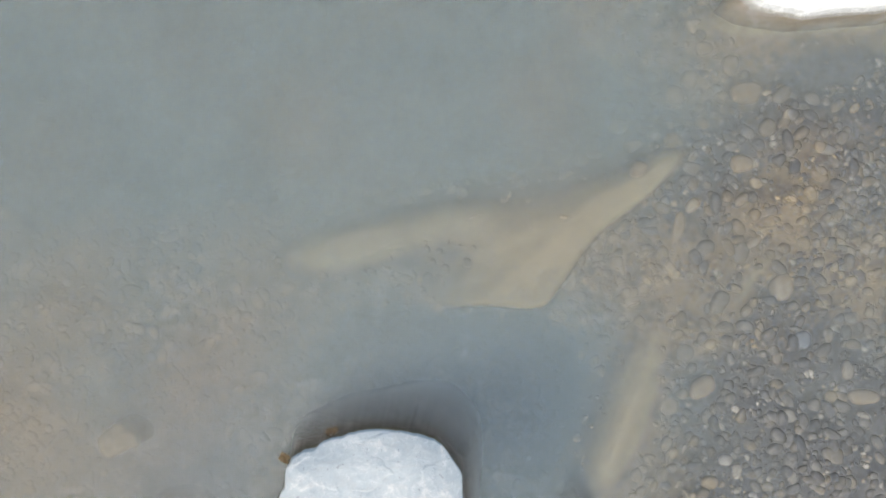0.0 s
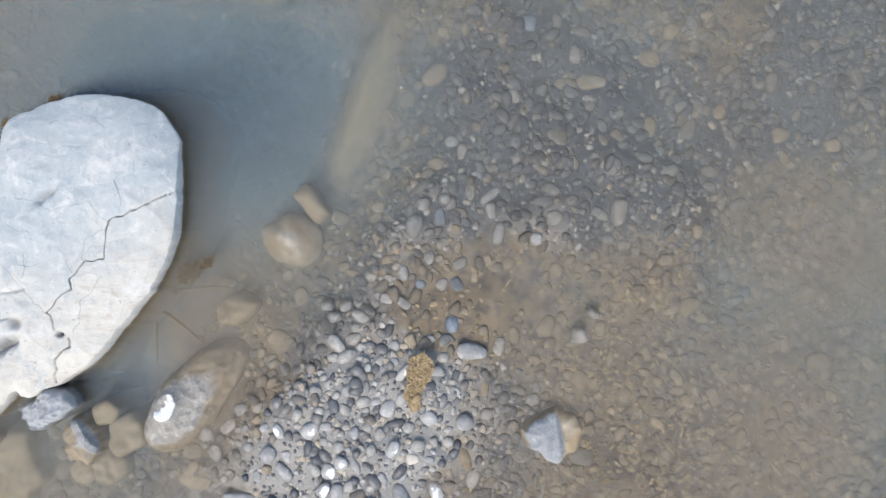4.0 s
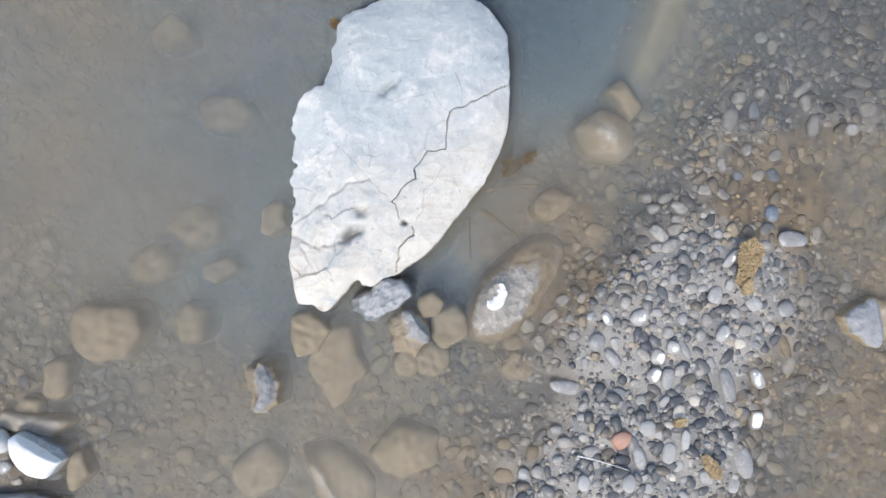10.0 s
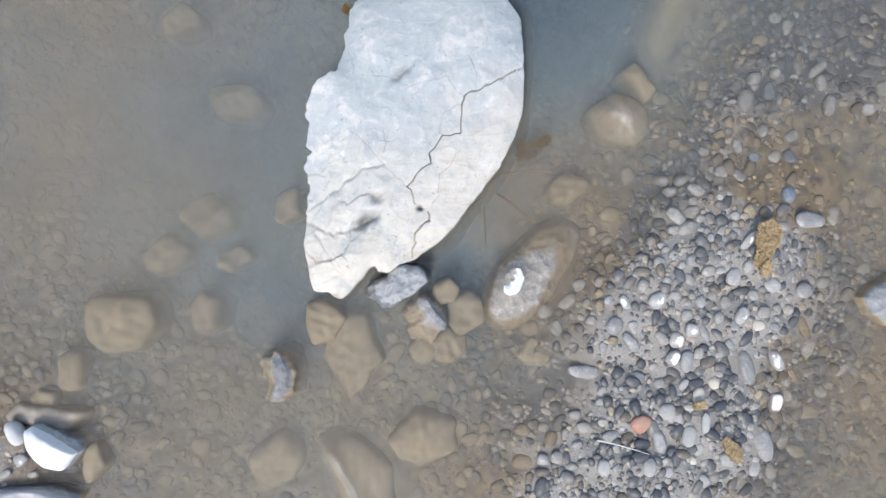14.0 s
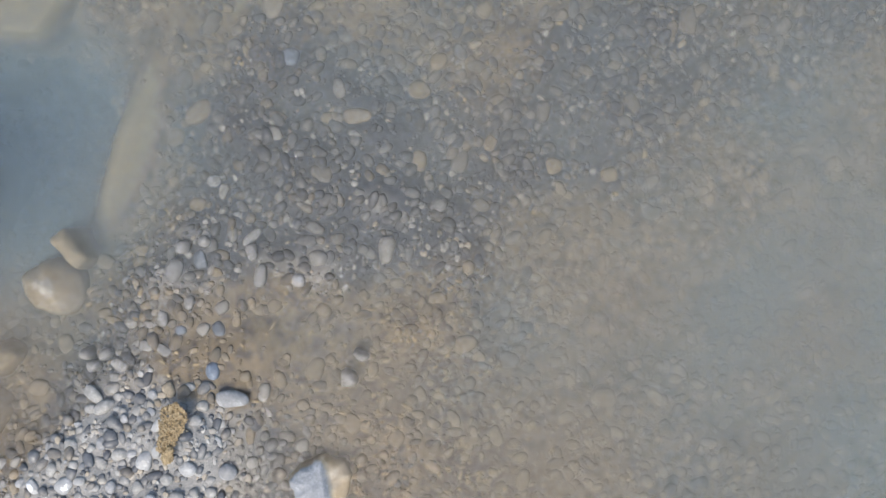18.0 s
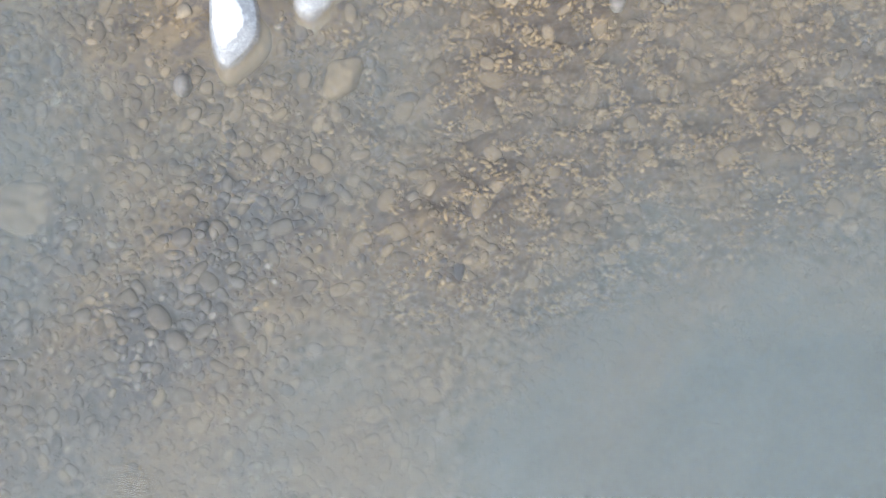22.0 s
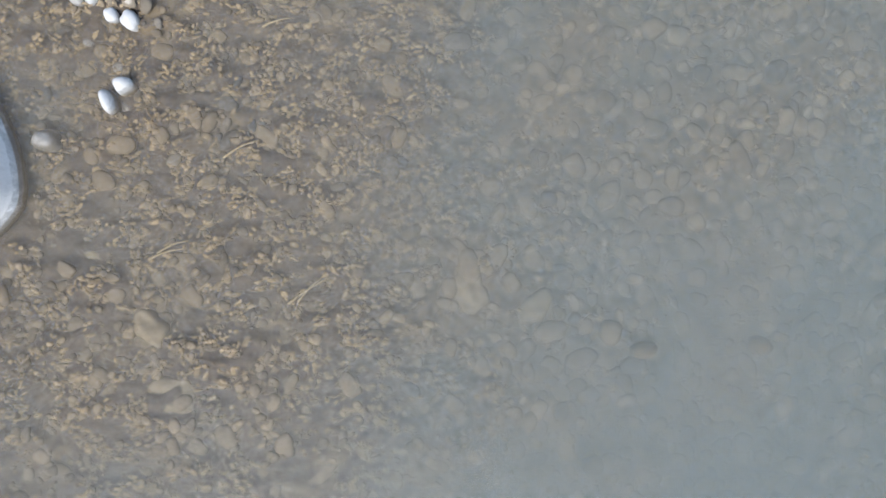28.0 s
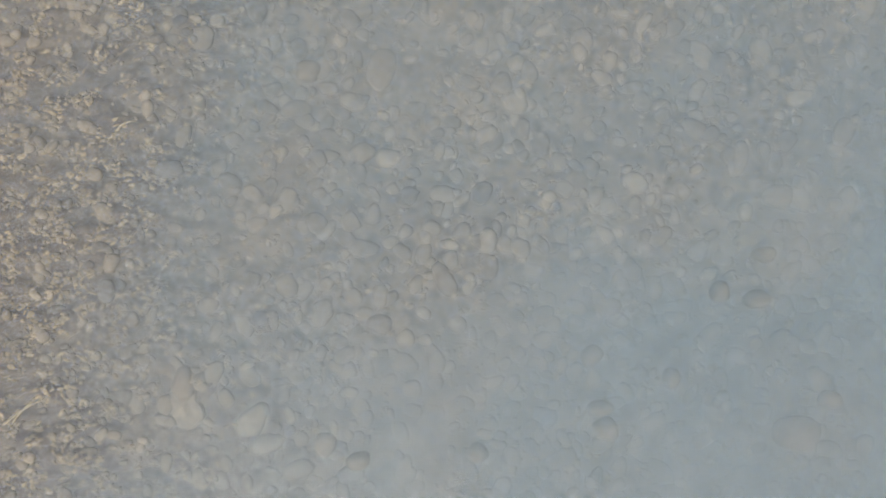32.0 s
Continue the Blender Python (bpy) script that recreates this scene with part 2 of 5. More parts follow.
def scatter_stone_material(name, stone_dark, stone_pale, stained=True):
    n = Nodes(name)
    chance = n.add("NewGeometry").outputs["Random Per Island"]
    silt = n.attribute("silt")
    grain = n.noise(80, 4, 0.7)
    film = n.noise(8, 4, 0.65)
    stone = n.mix(chance, stone_dark, stone_pale)
    hue = n.add("TexWhiteNoise")
    hue.noise_dimensions = "1D"
    n.link(n.math("MULTIPLY", chance, 913.0), hue.inputs["W"])
    stone = n.mix(n.ramp(hue.outputs["Value"], 0.62, 0.95, 0.0, 0.75), stone, tuple(c * k for c, k in zip(stone_pale, (0.95, 0.80, 0.60))))
    stone = n.mix(n.ramp(hue.outputs["Value"], 0.22, 0.05, 0.0, 0.6), stone, tuple(c * k for c, k in zip(stone_dark, (0.85, 0.95, 1.12))))
    stone = n.mix(n.ramp(grain, 0.35, 0.8, 0.0, 0.4), stone, tuple(c * 0.5 for c in stone_dark))
    stain = n.math("MULTIPLY", n.ramp(n.noise(5.5, 6, 0.72, distortion=0.8), 0.43, 0.62), 0.68)
    mud = n.mix(chance, (0.15, 0.124, 0.088), (0.37, 0.302, 0.206))
    mud = n.mix(n.ramp(grain, 0.4, 0.8, 0.0, 0.4), mud, (0.14, 0.115, 0.085))
    cover = n.ramp(n.math("ADD", silt, n.math("MULTIPLY", n.math("SUBTRACT", film, 0.5), 1.2)), 0.25, 0.75)
    stain = n.math("MULTIPLY", stain, n.ramp(cover, 0.0, 1.0, 1.0, 0.45))
    n.bump(grain, 0.3, 0.004)
    return n.finish(n.mix(stain, n.mix(cover, stone, mud), (0.055, 0.058, 0.066)) if stained else n.mix(cover, stone, mud), n.ramp(cover, 0.0, 1.0, 0.42, 0.85))


BED_STONE = scatter_stone_material("bed_stone", (0.075, 0.078, 0.083), (0.235, 0.228, 0.212))
GRAVEL = scatter_stone_material("wet_gravel", (0.25, 0.238, 0.218), (0.40, 0.384, 0.35), stained=False)


def litter_material():
    n = Nodes("sodden_leaf_bits")
    chance = n.add("NewGeometry").outputs["Random Per Island"]
    colour = n.mix(chance, (0.16, 0.124, 0.08), (0.43, 0.335, 0.20))
    colour = n.mix(n.ramp(n.noise(60, 4), 0.45, 0.75, 0.0, 0.4), colour, (0.13, 0.105, 0.08))
    return n.finish(colour, 0.75)


LITTER = litter_material()


def plain_material(name, low, high, scale, roughness):
    n = Nodes(name)
    tone = n.noise(scale, 5, 0.65)
    n.bump(tone, 0.4, 0.004)
    return n.finish(n.mix(n.ramp(tone, 0.3, 0.7), low, high), roughness)


MOSS = plain_material("ochre_moss", (0.32, 0.235, 0.125), (0.45, 0.345, 0.20), 30, 0.9)
TWIG = plain_material("bleached_twig", (0.60, 0.58, 0.54), (0.80, 0.79, 0.76), 60, 0.7)
STRAW = plain_material("dead_straw", (0.34, 0.27, 0.15), (0.50, 0.42, 0.27), 60, 0.7)
STEM = plain_material("drowned_stem", (0.10, 0.062, 0.018), (0.17, 0.11, 0.035), 50, 0.6)
SAND = plain_material("silt_drift", (0.26, 0.22, 0.155), (0.36, 0.31, 0.23), 9, 0.85)


def water_surface_material():
    n = Nodes("water_skin")
    ripple = n.noise(2.6, 3, 0.5)
    bump = n.add("Bump")
    n.link(ripple, bump.inputs["Height"])
    bump.inputs["Strength"].default_value, bump.inputs["Distance"].default_value = 0.02, 0.005
    fresnel, clear, gloss, both = n.add("Fresnel"), n.add("BsdfTransparent"), n.add("BsdfGlossy"), n.add("MixShader")
    fresnel.inputs["IOR"].default_value = 1.33
    gloss.inputs["Roughness"].default_value = 0.01
    n.link(bump.outputs[0], gloss.inputs["Normal"])
    n.link(fresnel.outputs[0], both.inputs[0])
    n.link(clear.outputs[0], both.inputs[1])
    n.link(gloss.outputs[0], both.inputs[2])
    n.link(both.outputs[0], n.out.inputs["Surface"])
    return n.material


def turbid_material(name, opacity, colour, stirred):
    """Suspended silt at one depth: mostly clear, the rest scatters light; brown where the bed is stirred up."""
    n = Nodes(name)
    clouds = n.noise(0.9, 4, 0.55, distortion=0.8)
    fac = n.math("MULTIPLY", n.ramp(clouds, 0.25, 0.75, 0.8, 1.2), opacity)
    fac = n.math("MULTIPLY", fac, n.math("SUBTRACT", 1.0, n.math("MULTIPLY", n.attribute("sand"), 0.5)))      # 'sand' holds where shade is painted into the water: thinner silt, bluer tint
    clear, grains, both = n.add("BsdfTransparent"), n.add("BsdfDiffuse"), n.add("MixShader")
    n.link(n.mix(n.math("MULTIPLY", n.attribute("sand"), 0.75), n.mix(n.attribute("silt"), colour, stirred), (0.24, 0.335, 0.42)), grains.inputs["Color"])
    n.link(fac, both.inputs[0])
    n.link(clear.outputs[0], both.inputs[1])
    n.link(grains.outputs[0], both.inputs[2])
    n.link(both.outputs[0], n.out.inputs["Surface"])
    return n.material


# ---- helpers for building ----
def mesh_object(name, vertices, faces, material, parent=None, smooth=True):
    data = bpy.data.meshes.new(name)
    data.from_pydata(vertices, [], faces)
    data.materials.append(material)
    if smooth:
        data.polygons.foreach_set("use_smooth", [True] * len(data.polygons))
    ob = new(name, data)
    ob.parent = parent
    return ob


def fast_mesh(name, vertices, triangles, material, smooth=True, values=None, sand=None):
    """Many triangles at once, from arrays; values: a number per vertex, stored as 'silt'; sand: the same for 'sand'."""
    data = bpy.data.meshes.new(name)
    data.vertices.add(len(vertices))
    data.vertices.foreach_set("co", np.asarray(vertices, np.float32).ravel())
    data.loops.add(3 * len(triangles))
    data.loops.foreach_set("vertex_index", np.asarray(triangles, np.int32).ravel())
    data.polygons.add(len(triangles))
    data.polygons.foreach_set("loop_start", np.arange(0, 3 * len(triangles), 3, dtype=np.int32))
    if smooth:
        data.polygons.foreach_set("use_smooth", np.ones(len(triangles), bool))
    if values is not None:
        data.attributes.new("silt", "FLOAT", "POINT").data.foreach_set("value", np.asarray(values, np.float32))
    if sand is not None:
        data.attributes.new("sand", "FLOAT", "POINT").data.foreach_set("value", np.asarray(sand, np.float32))
    data.update(calc_edges=True)
    data.validate()
    data.materials.append(material)
    return new(name, data)


def smoothstep(low, high, value):
    s = np.clip((value - low) / (high - low), 0, 1)
    return s * s * (3 - 2 * s)




class Waves:
    """Smooth random relief over the plan, as a sum of plane waves."""

    def __init__(self, seed, length, count=24):
        rng = np.random.default_rng(seed)
        angle = rng.uniform(0, 2 * np.pi, count)
        k = 2 * np.pi / (length * rng.uniform(0.6, 1.8, count))
        self.kx, self.ky, self.phase = k * np.cos(angle), k * np.sin(angle), rng.uniform(0, 6.28, count)

    def __call__(self, x, y):
        total = np.zeros(np.broadcast(x, y).shape)
        for kx, ky, phase in zip(self.kx, self.ky, self.phase):
            total += np.sin(kx * x + ky * y + phase)
        return total / np.sqrt(len(self.kx) / 2)


class Fractal:
    """Rough relief: waves of halving length, folded so that it has sharp edges."""

    def __init__(self, seed, length, octaves, keep=0.55):
        self.levels = [(keep ** k, Waves(seed + k, length / 2 ** k, 14)) for k in range(octaves)]

    def __call__(self, x, y):
        return sum(weight * (1.0 - 1.6 * np.abs(waves(x, y))) for weight, waves in self.levels)


def mound(x, y, cx, cy, rise, long, wide, turn=0.0):
    c, s = math.cos(radians(turn)), math.sin(radians(turn))
    u, v = (c * (x - cx) + s * (y - cy)) / long, (-s * (x - cx) + c * (y - cy)) / wide
    return rise * np.exp(-0.5 * (u * u + v * v))


# ---- the river bed; the water stands at z = 0 ----
broad_waves, mid_waves, small_waves = Waves(1, 0.9), Waves(2, 0.32), Waves(3, 0.11)
sediment_waves, litter_waves = Waves(4, 0.7), Waves(5, 0.35)
crumb_waves, fine_waves, clump_waves = Waves(6, 0.10), Waves(7, 0.045), Waves(8, 0.085)


def shore_distance(x, y):
    """How far a place lies to the bank's side of the edge of the deep channel."""
    edge = np.interp(x, (3.4, 4.2, 4.9, 6.4, 8.6, 9.4, 10.1, 11.0, 12.6), (-1.6, 0.7, 1.35, 1.88, 2.3, 2.78, 3.25, 4.1, 5.5))
    return (y - edge) * 0.88


def sand_mask(x, y):
    """Where silt has drifted over the stones."""
    ragged = 0.035 * np.sin(5.0 * x + 0.6) + 0.018 * np.sin(13 * x + 2.0)
    along, away = 0.70 * (x - 0.50) + 0.71 * (y - 1.60), -0.71 * (x - 0.50) + 0.70 * (y - 1.60) + ragged
    breadth = np.interp(along, (-0.6, -0.4, -0.05, 0.3, 0.6, 0.95), (0.34, 0.40, 0.44, 0.32, 0.15, 0.05))
    tongue = 1.25 * smoothstep(-0.02, 0.05, away) * np.exp(-((np.maximum(away - 0.04, 0) / breadth) ** 2)) * smoothstep(1.555, 1.60, y + 0.5 * ragged) * smoothstep(0.98, 0.80, along)
    tongue = tongue * smoothstep(-0.40, -0.05, x)
    m = tongue + mound(x, y, -0.45, 1.84, 1.0, 0.22, 0.08, 10) + mound(x, y, -0.12, 1.97, 0.6, 0.35, 0.08, 10)
    m = m + mound(x, y, 0.84, 1.06, 1.0, 0.36, 0.10, 70) + mound(x, y, 1.40, 1.70, 0.60, 0.22, 0.035, 57)
    m = m + mound(x, y, 1.52, 0.17, 0.50, 0.24, 0.17, 20)
    return m + mound(x, y, 1.72, 2.90, 0.9, 0.55, 0.09, 3)


def bed_height(x, y):
    z = np.full(np.broadcast(x, y).shape, -0.15)
    z = z + mound(x, y, 0.85, -0.65, 0.16, 0.80, 0.36, 62) + mound(x, y, 0.45, -1.35, 0.12, 0.6, 0.4, 0)
    z = z + mound(x, y, 1.25, 0.45, 0.055, 0.48, 0.30, 80) + mound(x, y, 2.0, -0.55, 0.06, 0.55, 0.6)
    z = z + mound(x, y, 1.75, 1.1, 0.04, 0.6, 0.5) + mound(x, y, 1.8, 1.95, 0.05, 0.45, 0.45) + mound(x, y, 1.75, 2.5, 0.045, 0.4, 0.3) + mound(x, y, 0.42, -0.35, 0.08, 0.24, 0.35, 20) + mound(x, y, 0.95, 0.15, 0.025, 0.3, 0.2, 60) + mound(x, y, 2.7, 1.0, 0.055, 0.8, 0.4, 30) + mound(x, y, 2.4, 2.4, 0.02, 0.9, 0.6)
    z = z + mound(x, y, 3.5, 0.35, -0.12, 0.55, 0.45) + mound(x, y, 4.15, 0.9, -0.08, 0.5, 0.35, 30) + mound(x, y, 3.3, 2.4, -0.06, 0.5, 0.3)
    z = z + mound(x, y, -1.3, 2.75, -0.55, 1.2, 0.55, 12) + mound(x, y, 0.3, 2.5, -0.32, 0.6, 0.30, 12) + mound(x, y, 0.10, 1.22, -0.46, 0.55, 0.30, -8)
    z = z + mound(x, y, -1.0, 0.3, -0.10, 0.4, 0.5) + mound(x, y, 0.1, 0.1, -0.02, 0.3, 0.4)
    z = z + mound(x, y, 0.40, 0.75, -0.25, 0.20, 0.35, -20) + mound(x, y, -0.20, -0.28, -0.22, 0.14, 0.10, 50) + mound(x, y, -0.95, -0.42, -0.12, 0.2, 0.15)
    z = z + mound(x, y, -2.38, -1.06, 0.185, 0.36, 0.27) + mound(x, y, -1.8, 0.8, -0.05, 1.0, 0.6) + mound(x, y, -1.25, 0.35, -0.17, 0.42, 0.62)
    z = z - 0.05 * smoothstep(9.0, 10.0, x) + mound(x, y, -2.0, 0.15, -0.13, 0.55, 0.45) + mound(x, y, -1.2, -0.5, -0.07, 0.35, 0.3)
    z = z - smoothstep(0.45, 0.78, y) * smoothstep(3.0, 2.6, x) * np.maximum(z + 0.085, 0)
    d = shore_distance(x, y)
    east = smoothstep(3.2, 4.6, x)
    fall = np.interp(x, (4.5, 5.5, 6.5, 9.0, 10.2, 12.0), (0.10, 0.24, 0.55, 0.46, 0.19, 0.14))
    z = z + east * (-fall * smoothstep(0.55, -0.9, d) + 0.06 * smoothstep(0.2, 0.9, d) * (1 - 0.8 * smoothstep(8.6, 9.6, x)))
    z = z + mound(x, y, 6.7, 4.15, 0.13, 0.55, 0.3, 10) + mound(x, y, 8.0, 4.95, 0.085, 0.3, 0.28) + mound(x, y, 4.8, 3.35, 0.05, 0.4, 0.2)
    sand = np.clip(sand_mask(x, y), 0, 1)
    z = z + 0.95 * sand * np.maximum(-0.120 - 0.07 * smoothstep(0.3, -0.7, x) - z, 0)
    lumps = 0.016 * broad_waves(x, y) + 0.010 * mid_waves(x, y) + 0.0045 * small_waves(x, y)
    z = z + lumps * (1 - 0.85 * sand)
    shelf = smoothstep(4.6, 6.0, x) * smoothstep(-0.2, 0.5, d) * (1 - smoothstep(9.3, 10.3, x))
    clump = np.clip(0.5 + 0.7 * clump_waves(0.45 * x, y) + 0.35 * crumb_waves(x, y), 0, 1.3)
    z = z + shelf * 0.026 * (clump - 0.5)
    far = np.maximum.reduce([-3.5 - x, x - 14, -3 - y, y - 7.5, np.zeros_like(z)])
    return z + 0.5 * smoothstep(0, 5, far) + 0.9 * smoothstep(5, 40, far)


def silt_amount(x, y):
    """1 where mud lies on everything, 0 where stones and grit lie bare."""
    s = np.full(np.broadcast(x, y).shape, 0.95)
    s = s + mound(x, y, 0.95, -0.40, -0.95, 0.75, 0.42, 64) + mound(x, y, 0.5, -1.3, -0.8, 0.5, 0.4) + mound(x, y, 0.62, 0.12, 0.35, 0.28, 0.22, 50) + mound(x, y, 1.35, 0.25, 0.5, 0.25, 0.2)
    s = s + mound(x, y, 1.55, 1.05, -0.85, 0.5, 0.32, -20) + mound(x, y, 2.4, 1.0, -0.55, 0.8, 0.28, 30) + mound(x, y, 3.3, 1.45, -0.5, 0.9, 0.30, 25)
    s = s + mound(x, y, 1.65, 2.35, -0.65, 0.55, 0.42) + mound(x, y, 4.5, 2.1, -0.3, 0.9, 0.5) + mound(x, y, -2.5, -1.05, -0.9, 0.4, 0.25)
    s = s + mound(x, y, 6.75, 4.1, -0.8, 0.3, 0.2) + mound(x, y, 7.9, 4.9, -0.2, 0.3, 0.3)
    return np.clip(s + 0.13 * sediment_waves(x, y) + np.clip(sand_mask(x, y), 0, 1), 0, 1)


def shelf_reach(x, y):
    """How far along the litter-strewn shelf a place lies, with a ragged front."""
    return x + 0.16 * sediment_waves(x, y) + 0.10 * litter_waves(x, y) + 0.12 * (y - 4.2)


def litter_density(x, y):
    d = shore_distance(x, y)
    shelf = smoothstep(4.6, 6.0, x) * smoothstep(-0.1, 0.55, d) * (1 - 0.9 * smoothstep(8.95, 9.95, shelf_reach(x, y)))
    m = shelf + mound(x, y, 2.1, -0.65, 0.5, 0.40, 0.50) + mound(x, y, 8.5, 4.4, 0.8, 0.6, 0.5) + 0.10
    m = m * smoothstep(0.35, 0.75, silt_amount(x, y))
    return np.clip(m * (0.75 + 0.35 * litter_waves(x, y)), 0, 1) * (1 - np.clip(sand_mask(x, y), 0, 1))


def spread_axis(low, high, step, reach):
    inner = np.arange(low, high + step / 2, step)
    outer = step * 1.16 ** np.arange(1, 70)
    outer = np.cumsum(outer)
    outer = outer[outer < reach]
    return np.concatenate([low - outer[::-1], inner, high + outer])


gx, gy = spread_axis(-3.0, 13.0, 0.021, 900), spread_axis(-2.0, 6.4, 0.021, 900)
grid_x, grid_y = np.meshgrid(gx, gy, indexing="ij")
grid_z = bed_height(grid_x, grid_y)
rows, columns = grid_x.shape
index = np.arange(rows * columns).reshape(rows, columns)
a, b, c, d = index[:-1, :-1].ravel(), index[1:, :-1].ravel(), index[1:, 1:].ravel(), index[:-1, 1:].ravel()
ground = fast_mesh("ground", np.stack([grid_x, grid_y, grid_z], -1).reshape(-1, 3), np.concatenate([np.stack([a, b, c], 1), np.stack([a, c, d], 1)]),
                   BED, values=silt_amount(grid_x, grid_y).ravel(), sand=(np.clip(sand_mask(grid_x, grid_y), 0, 1) - np.clip(litter_density(grid_x, grid_y), 0, 1)).ravel())
tagged(ground, "brown silt and grey grit of a shallow river bed", "river bed", kind="structure")

water = new("water")
tagged(water, "calm shallow river water, clouded blue-grey with silt", "water", kind="structure")
EXTINCTION = 3.7
depths = (0.005, 0.013, 0.022, 0.032, 0.043, 0.056, 0.071, 0.088, 0.108, 0.131, 0.158, 0.19, 0.228, 0.273, 0.327, 0.392, 0.47)


def plume(x, y):
    """Where stirred-up brown silt hangs in the water."""
    m = mound(x, y, -1.9, 0.1, 0.85, 0.75, 0.75) + mound(x, y, -0.5, -1.0, 0.65, 1.3, 0.4) + mound(x, y, 0.25, 0.05, 1.0, 0.30, 0.42) + mound(x, y, 2.0, -0.8, 1.0, 0.7, 0.6)
    m = m + mound(x, y, -1.3, 1.15, 0.5, 0.6, 0.35) + mound(x, y, 0.8, 1.95, 0.35, 0.5, 0.25, 20)
    d = shore_distance(x, y)
    return np.clip(m + mound(x, y, 4.9, 1.6, 0.25, 0.9, 0.7) + mound(x, y, 3.0, 0.4, 0.55, 0.8, 0.7) + mound(x, y, 0.84, 1.06, 0.6, 0.36, 0.14, 70) - mound(x, y, 0.25, 1.0, 0.8, 0.4, 0.33) + 0.7 * smoothstep(4.6, 6.0, x) * smoothstep(0.2, 1.4, d) * (1 - 0.8 * smoothstep(8.3, 10.0, shelf_reach(x, y))) + 0.12 * sediment_waves(x, y), 0, 1)


sheet_x, sheet_y = np.meshgrid(np.arange(-9, 20.1, 0.1), np.arange(-8, 13.1, 0.1), indexing="ij")
sheet_rows, sheet_columns = sheet_x.shape
sheet_index = np.arange(sheet_rows * sheet_columns).reshape(sheet_rows, sheet_columns)
sheet_a, sheet_b, sheet_c, sheet_d = sheet_index[:-1, :-1].ravel(), sheet_index[1:, :-1].ravel(), sheet_index[1:, 1:].ravel(), sheet_index[:-1, 1:].ravel()
sheet_triangles = np.concatenate([np.stack([sheet_a, sheet_b, sheet_c], 1), np.stack([sheet_a, sheet_c, sheet_d], 1)])
sheet_plume = plume(sheet_x, sheet_y).ravel()
# blue shade beside the boulder and rocks, painted as thinner, bluer silt
sheet_shade = np.clip(mound(sheet_x, sheet_y, 0.12, 1.05, 1.1, 0.50, 0.30, 8) + mound(sheet_x, sheet_y, -1.15, 0.75, 0.45, 0.3, 0.5) + mound(sheet_x, sheet_y, -0.95, -0.42, 0.45, 0.25, 0.2) + mound(sheet_x, sheet_y, -0.18, -0.30, 0.9, 0.14, 0.16, 50), 0, 1).ravel()


def sheet(name, z, material):
    ob = fast_mesh(name, np.stack([sheet_x, sheet_y, np.full(sheet_x.shape, z)], -1).reshape(-1, 3), sheet_triangles, material, smooth=False, values=sheet_plume, sand=sheet_shade)
    ob.parent = water
    return ob


mesh_object("surface", [(-9, -8, 0), (20, -8, 0), (20, 13, 0), (-9, 13, 0)], [(0, 1, 2, 3)], water_surface_material(), water, smooth=False)
for upper, depth in zip((0.0,) + depths, depths):
    opacity = 0.075 if upper == 0 else 1 - math.exp(-EXTINCTION * (depth - upper))
    shade = min(1.0, depth / 0.24)
    tint = (0.355 - 0.03 * shade, 0.37 + 0.095 * shade, 0.355 + 0.145 * shade)
    stirred = (0.418 - 0.03 * shade, 0.38 + 0.025 * shade, 0.312 + 0.07 * shade)
    tagged(sheet("silt_cloud", -depth, turbid_material("suspended_silt", opacity, tint, stirred)), "drifting suspended silt")


# ---- rocks ----
def cut_radius(theta, planes, dents=(), round_off=24.0):
    """The outline of a rock that flat breaks have cut: planes are (facing in degrees, distance)."""
    inverse = np.zeros_like(theta)
    for facing, distance in planes:
        inverse += np.maximum(np.cos(theta - radians(facing)) / distance, 0) ** round_off
    radius = inverse ** (-1 / round_off)
    for at, width, amount in dents:
        away = (np.degrees(theta) - at + 180) % 360 - 180
        radius += amount * np.exp(-((away / width) ** 2))
    return radius


def polyline_distance(x, y, points):
    best = np.full(x.shape, 9.0)
    for (x0, y0), (x1, y1) in zip(points[:-1], points[1:]):
        dx, dy = x1 - x0, y1 - y0
        s = np.clip(((x - x0) * dx + (y - y0) * dy) / (dx * dx + dy * dy), 0, 1)
        best = np.minimum(best, np.hypot(x - x0 - s * dx, y - y0 - s * dy))
    return best


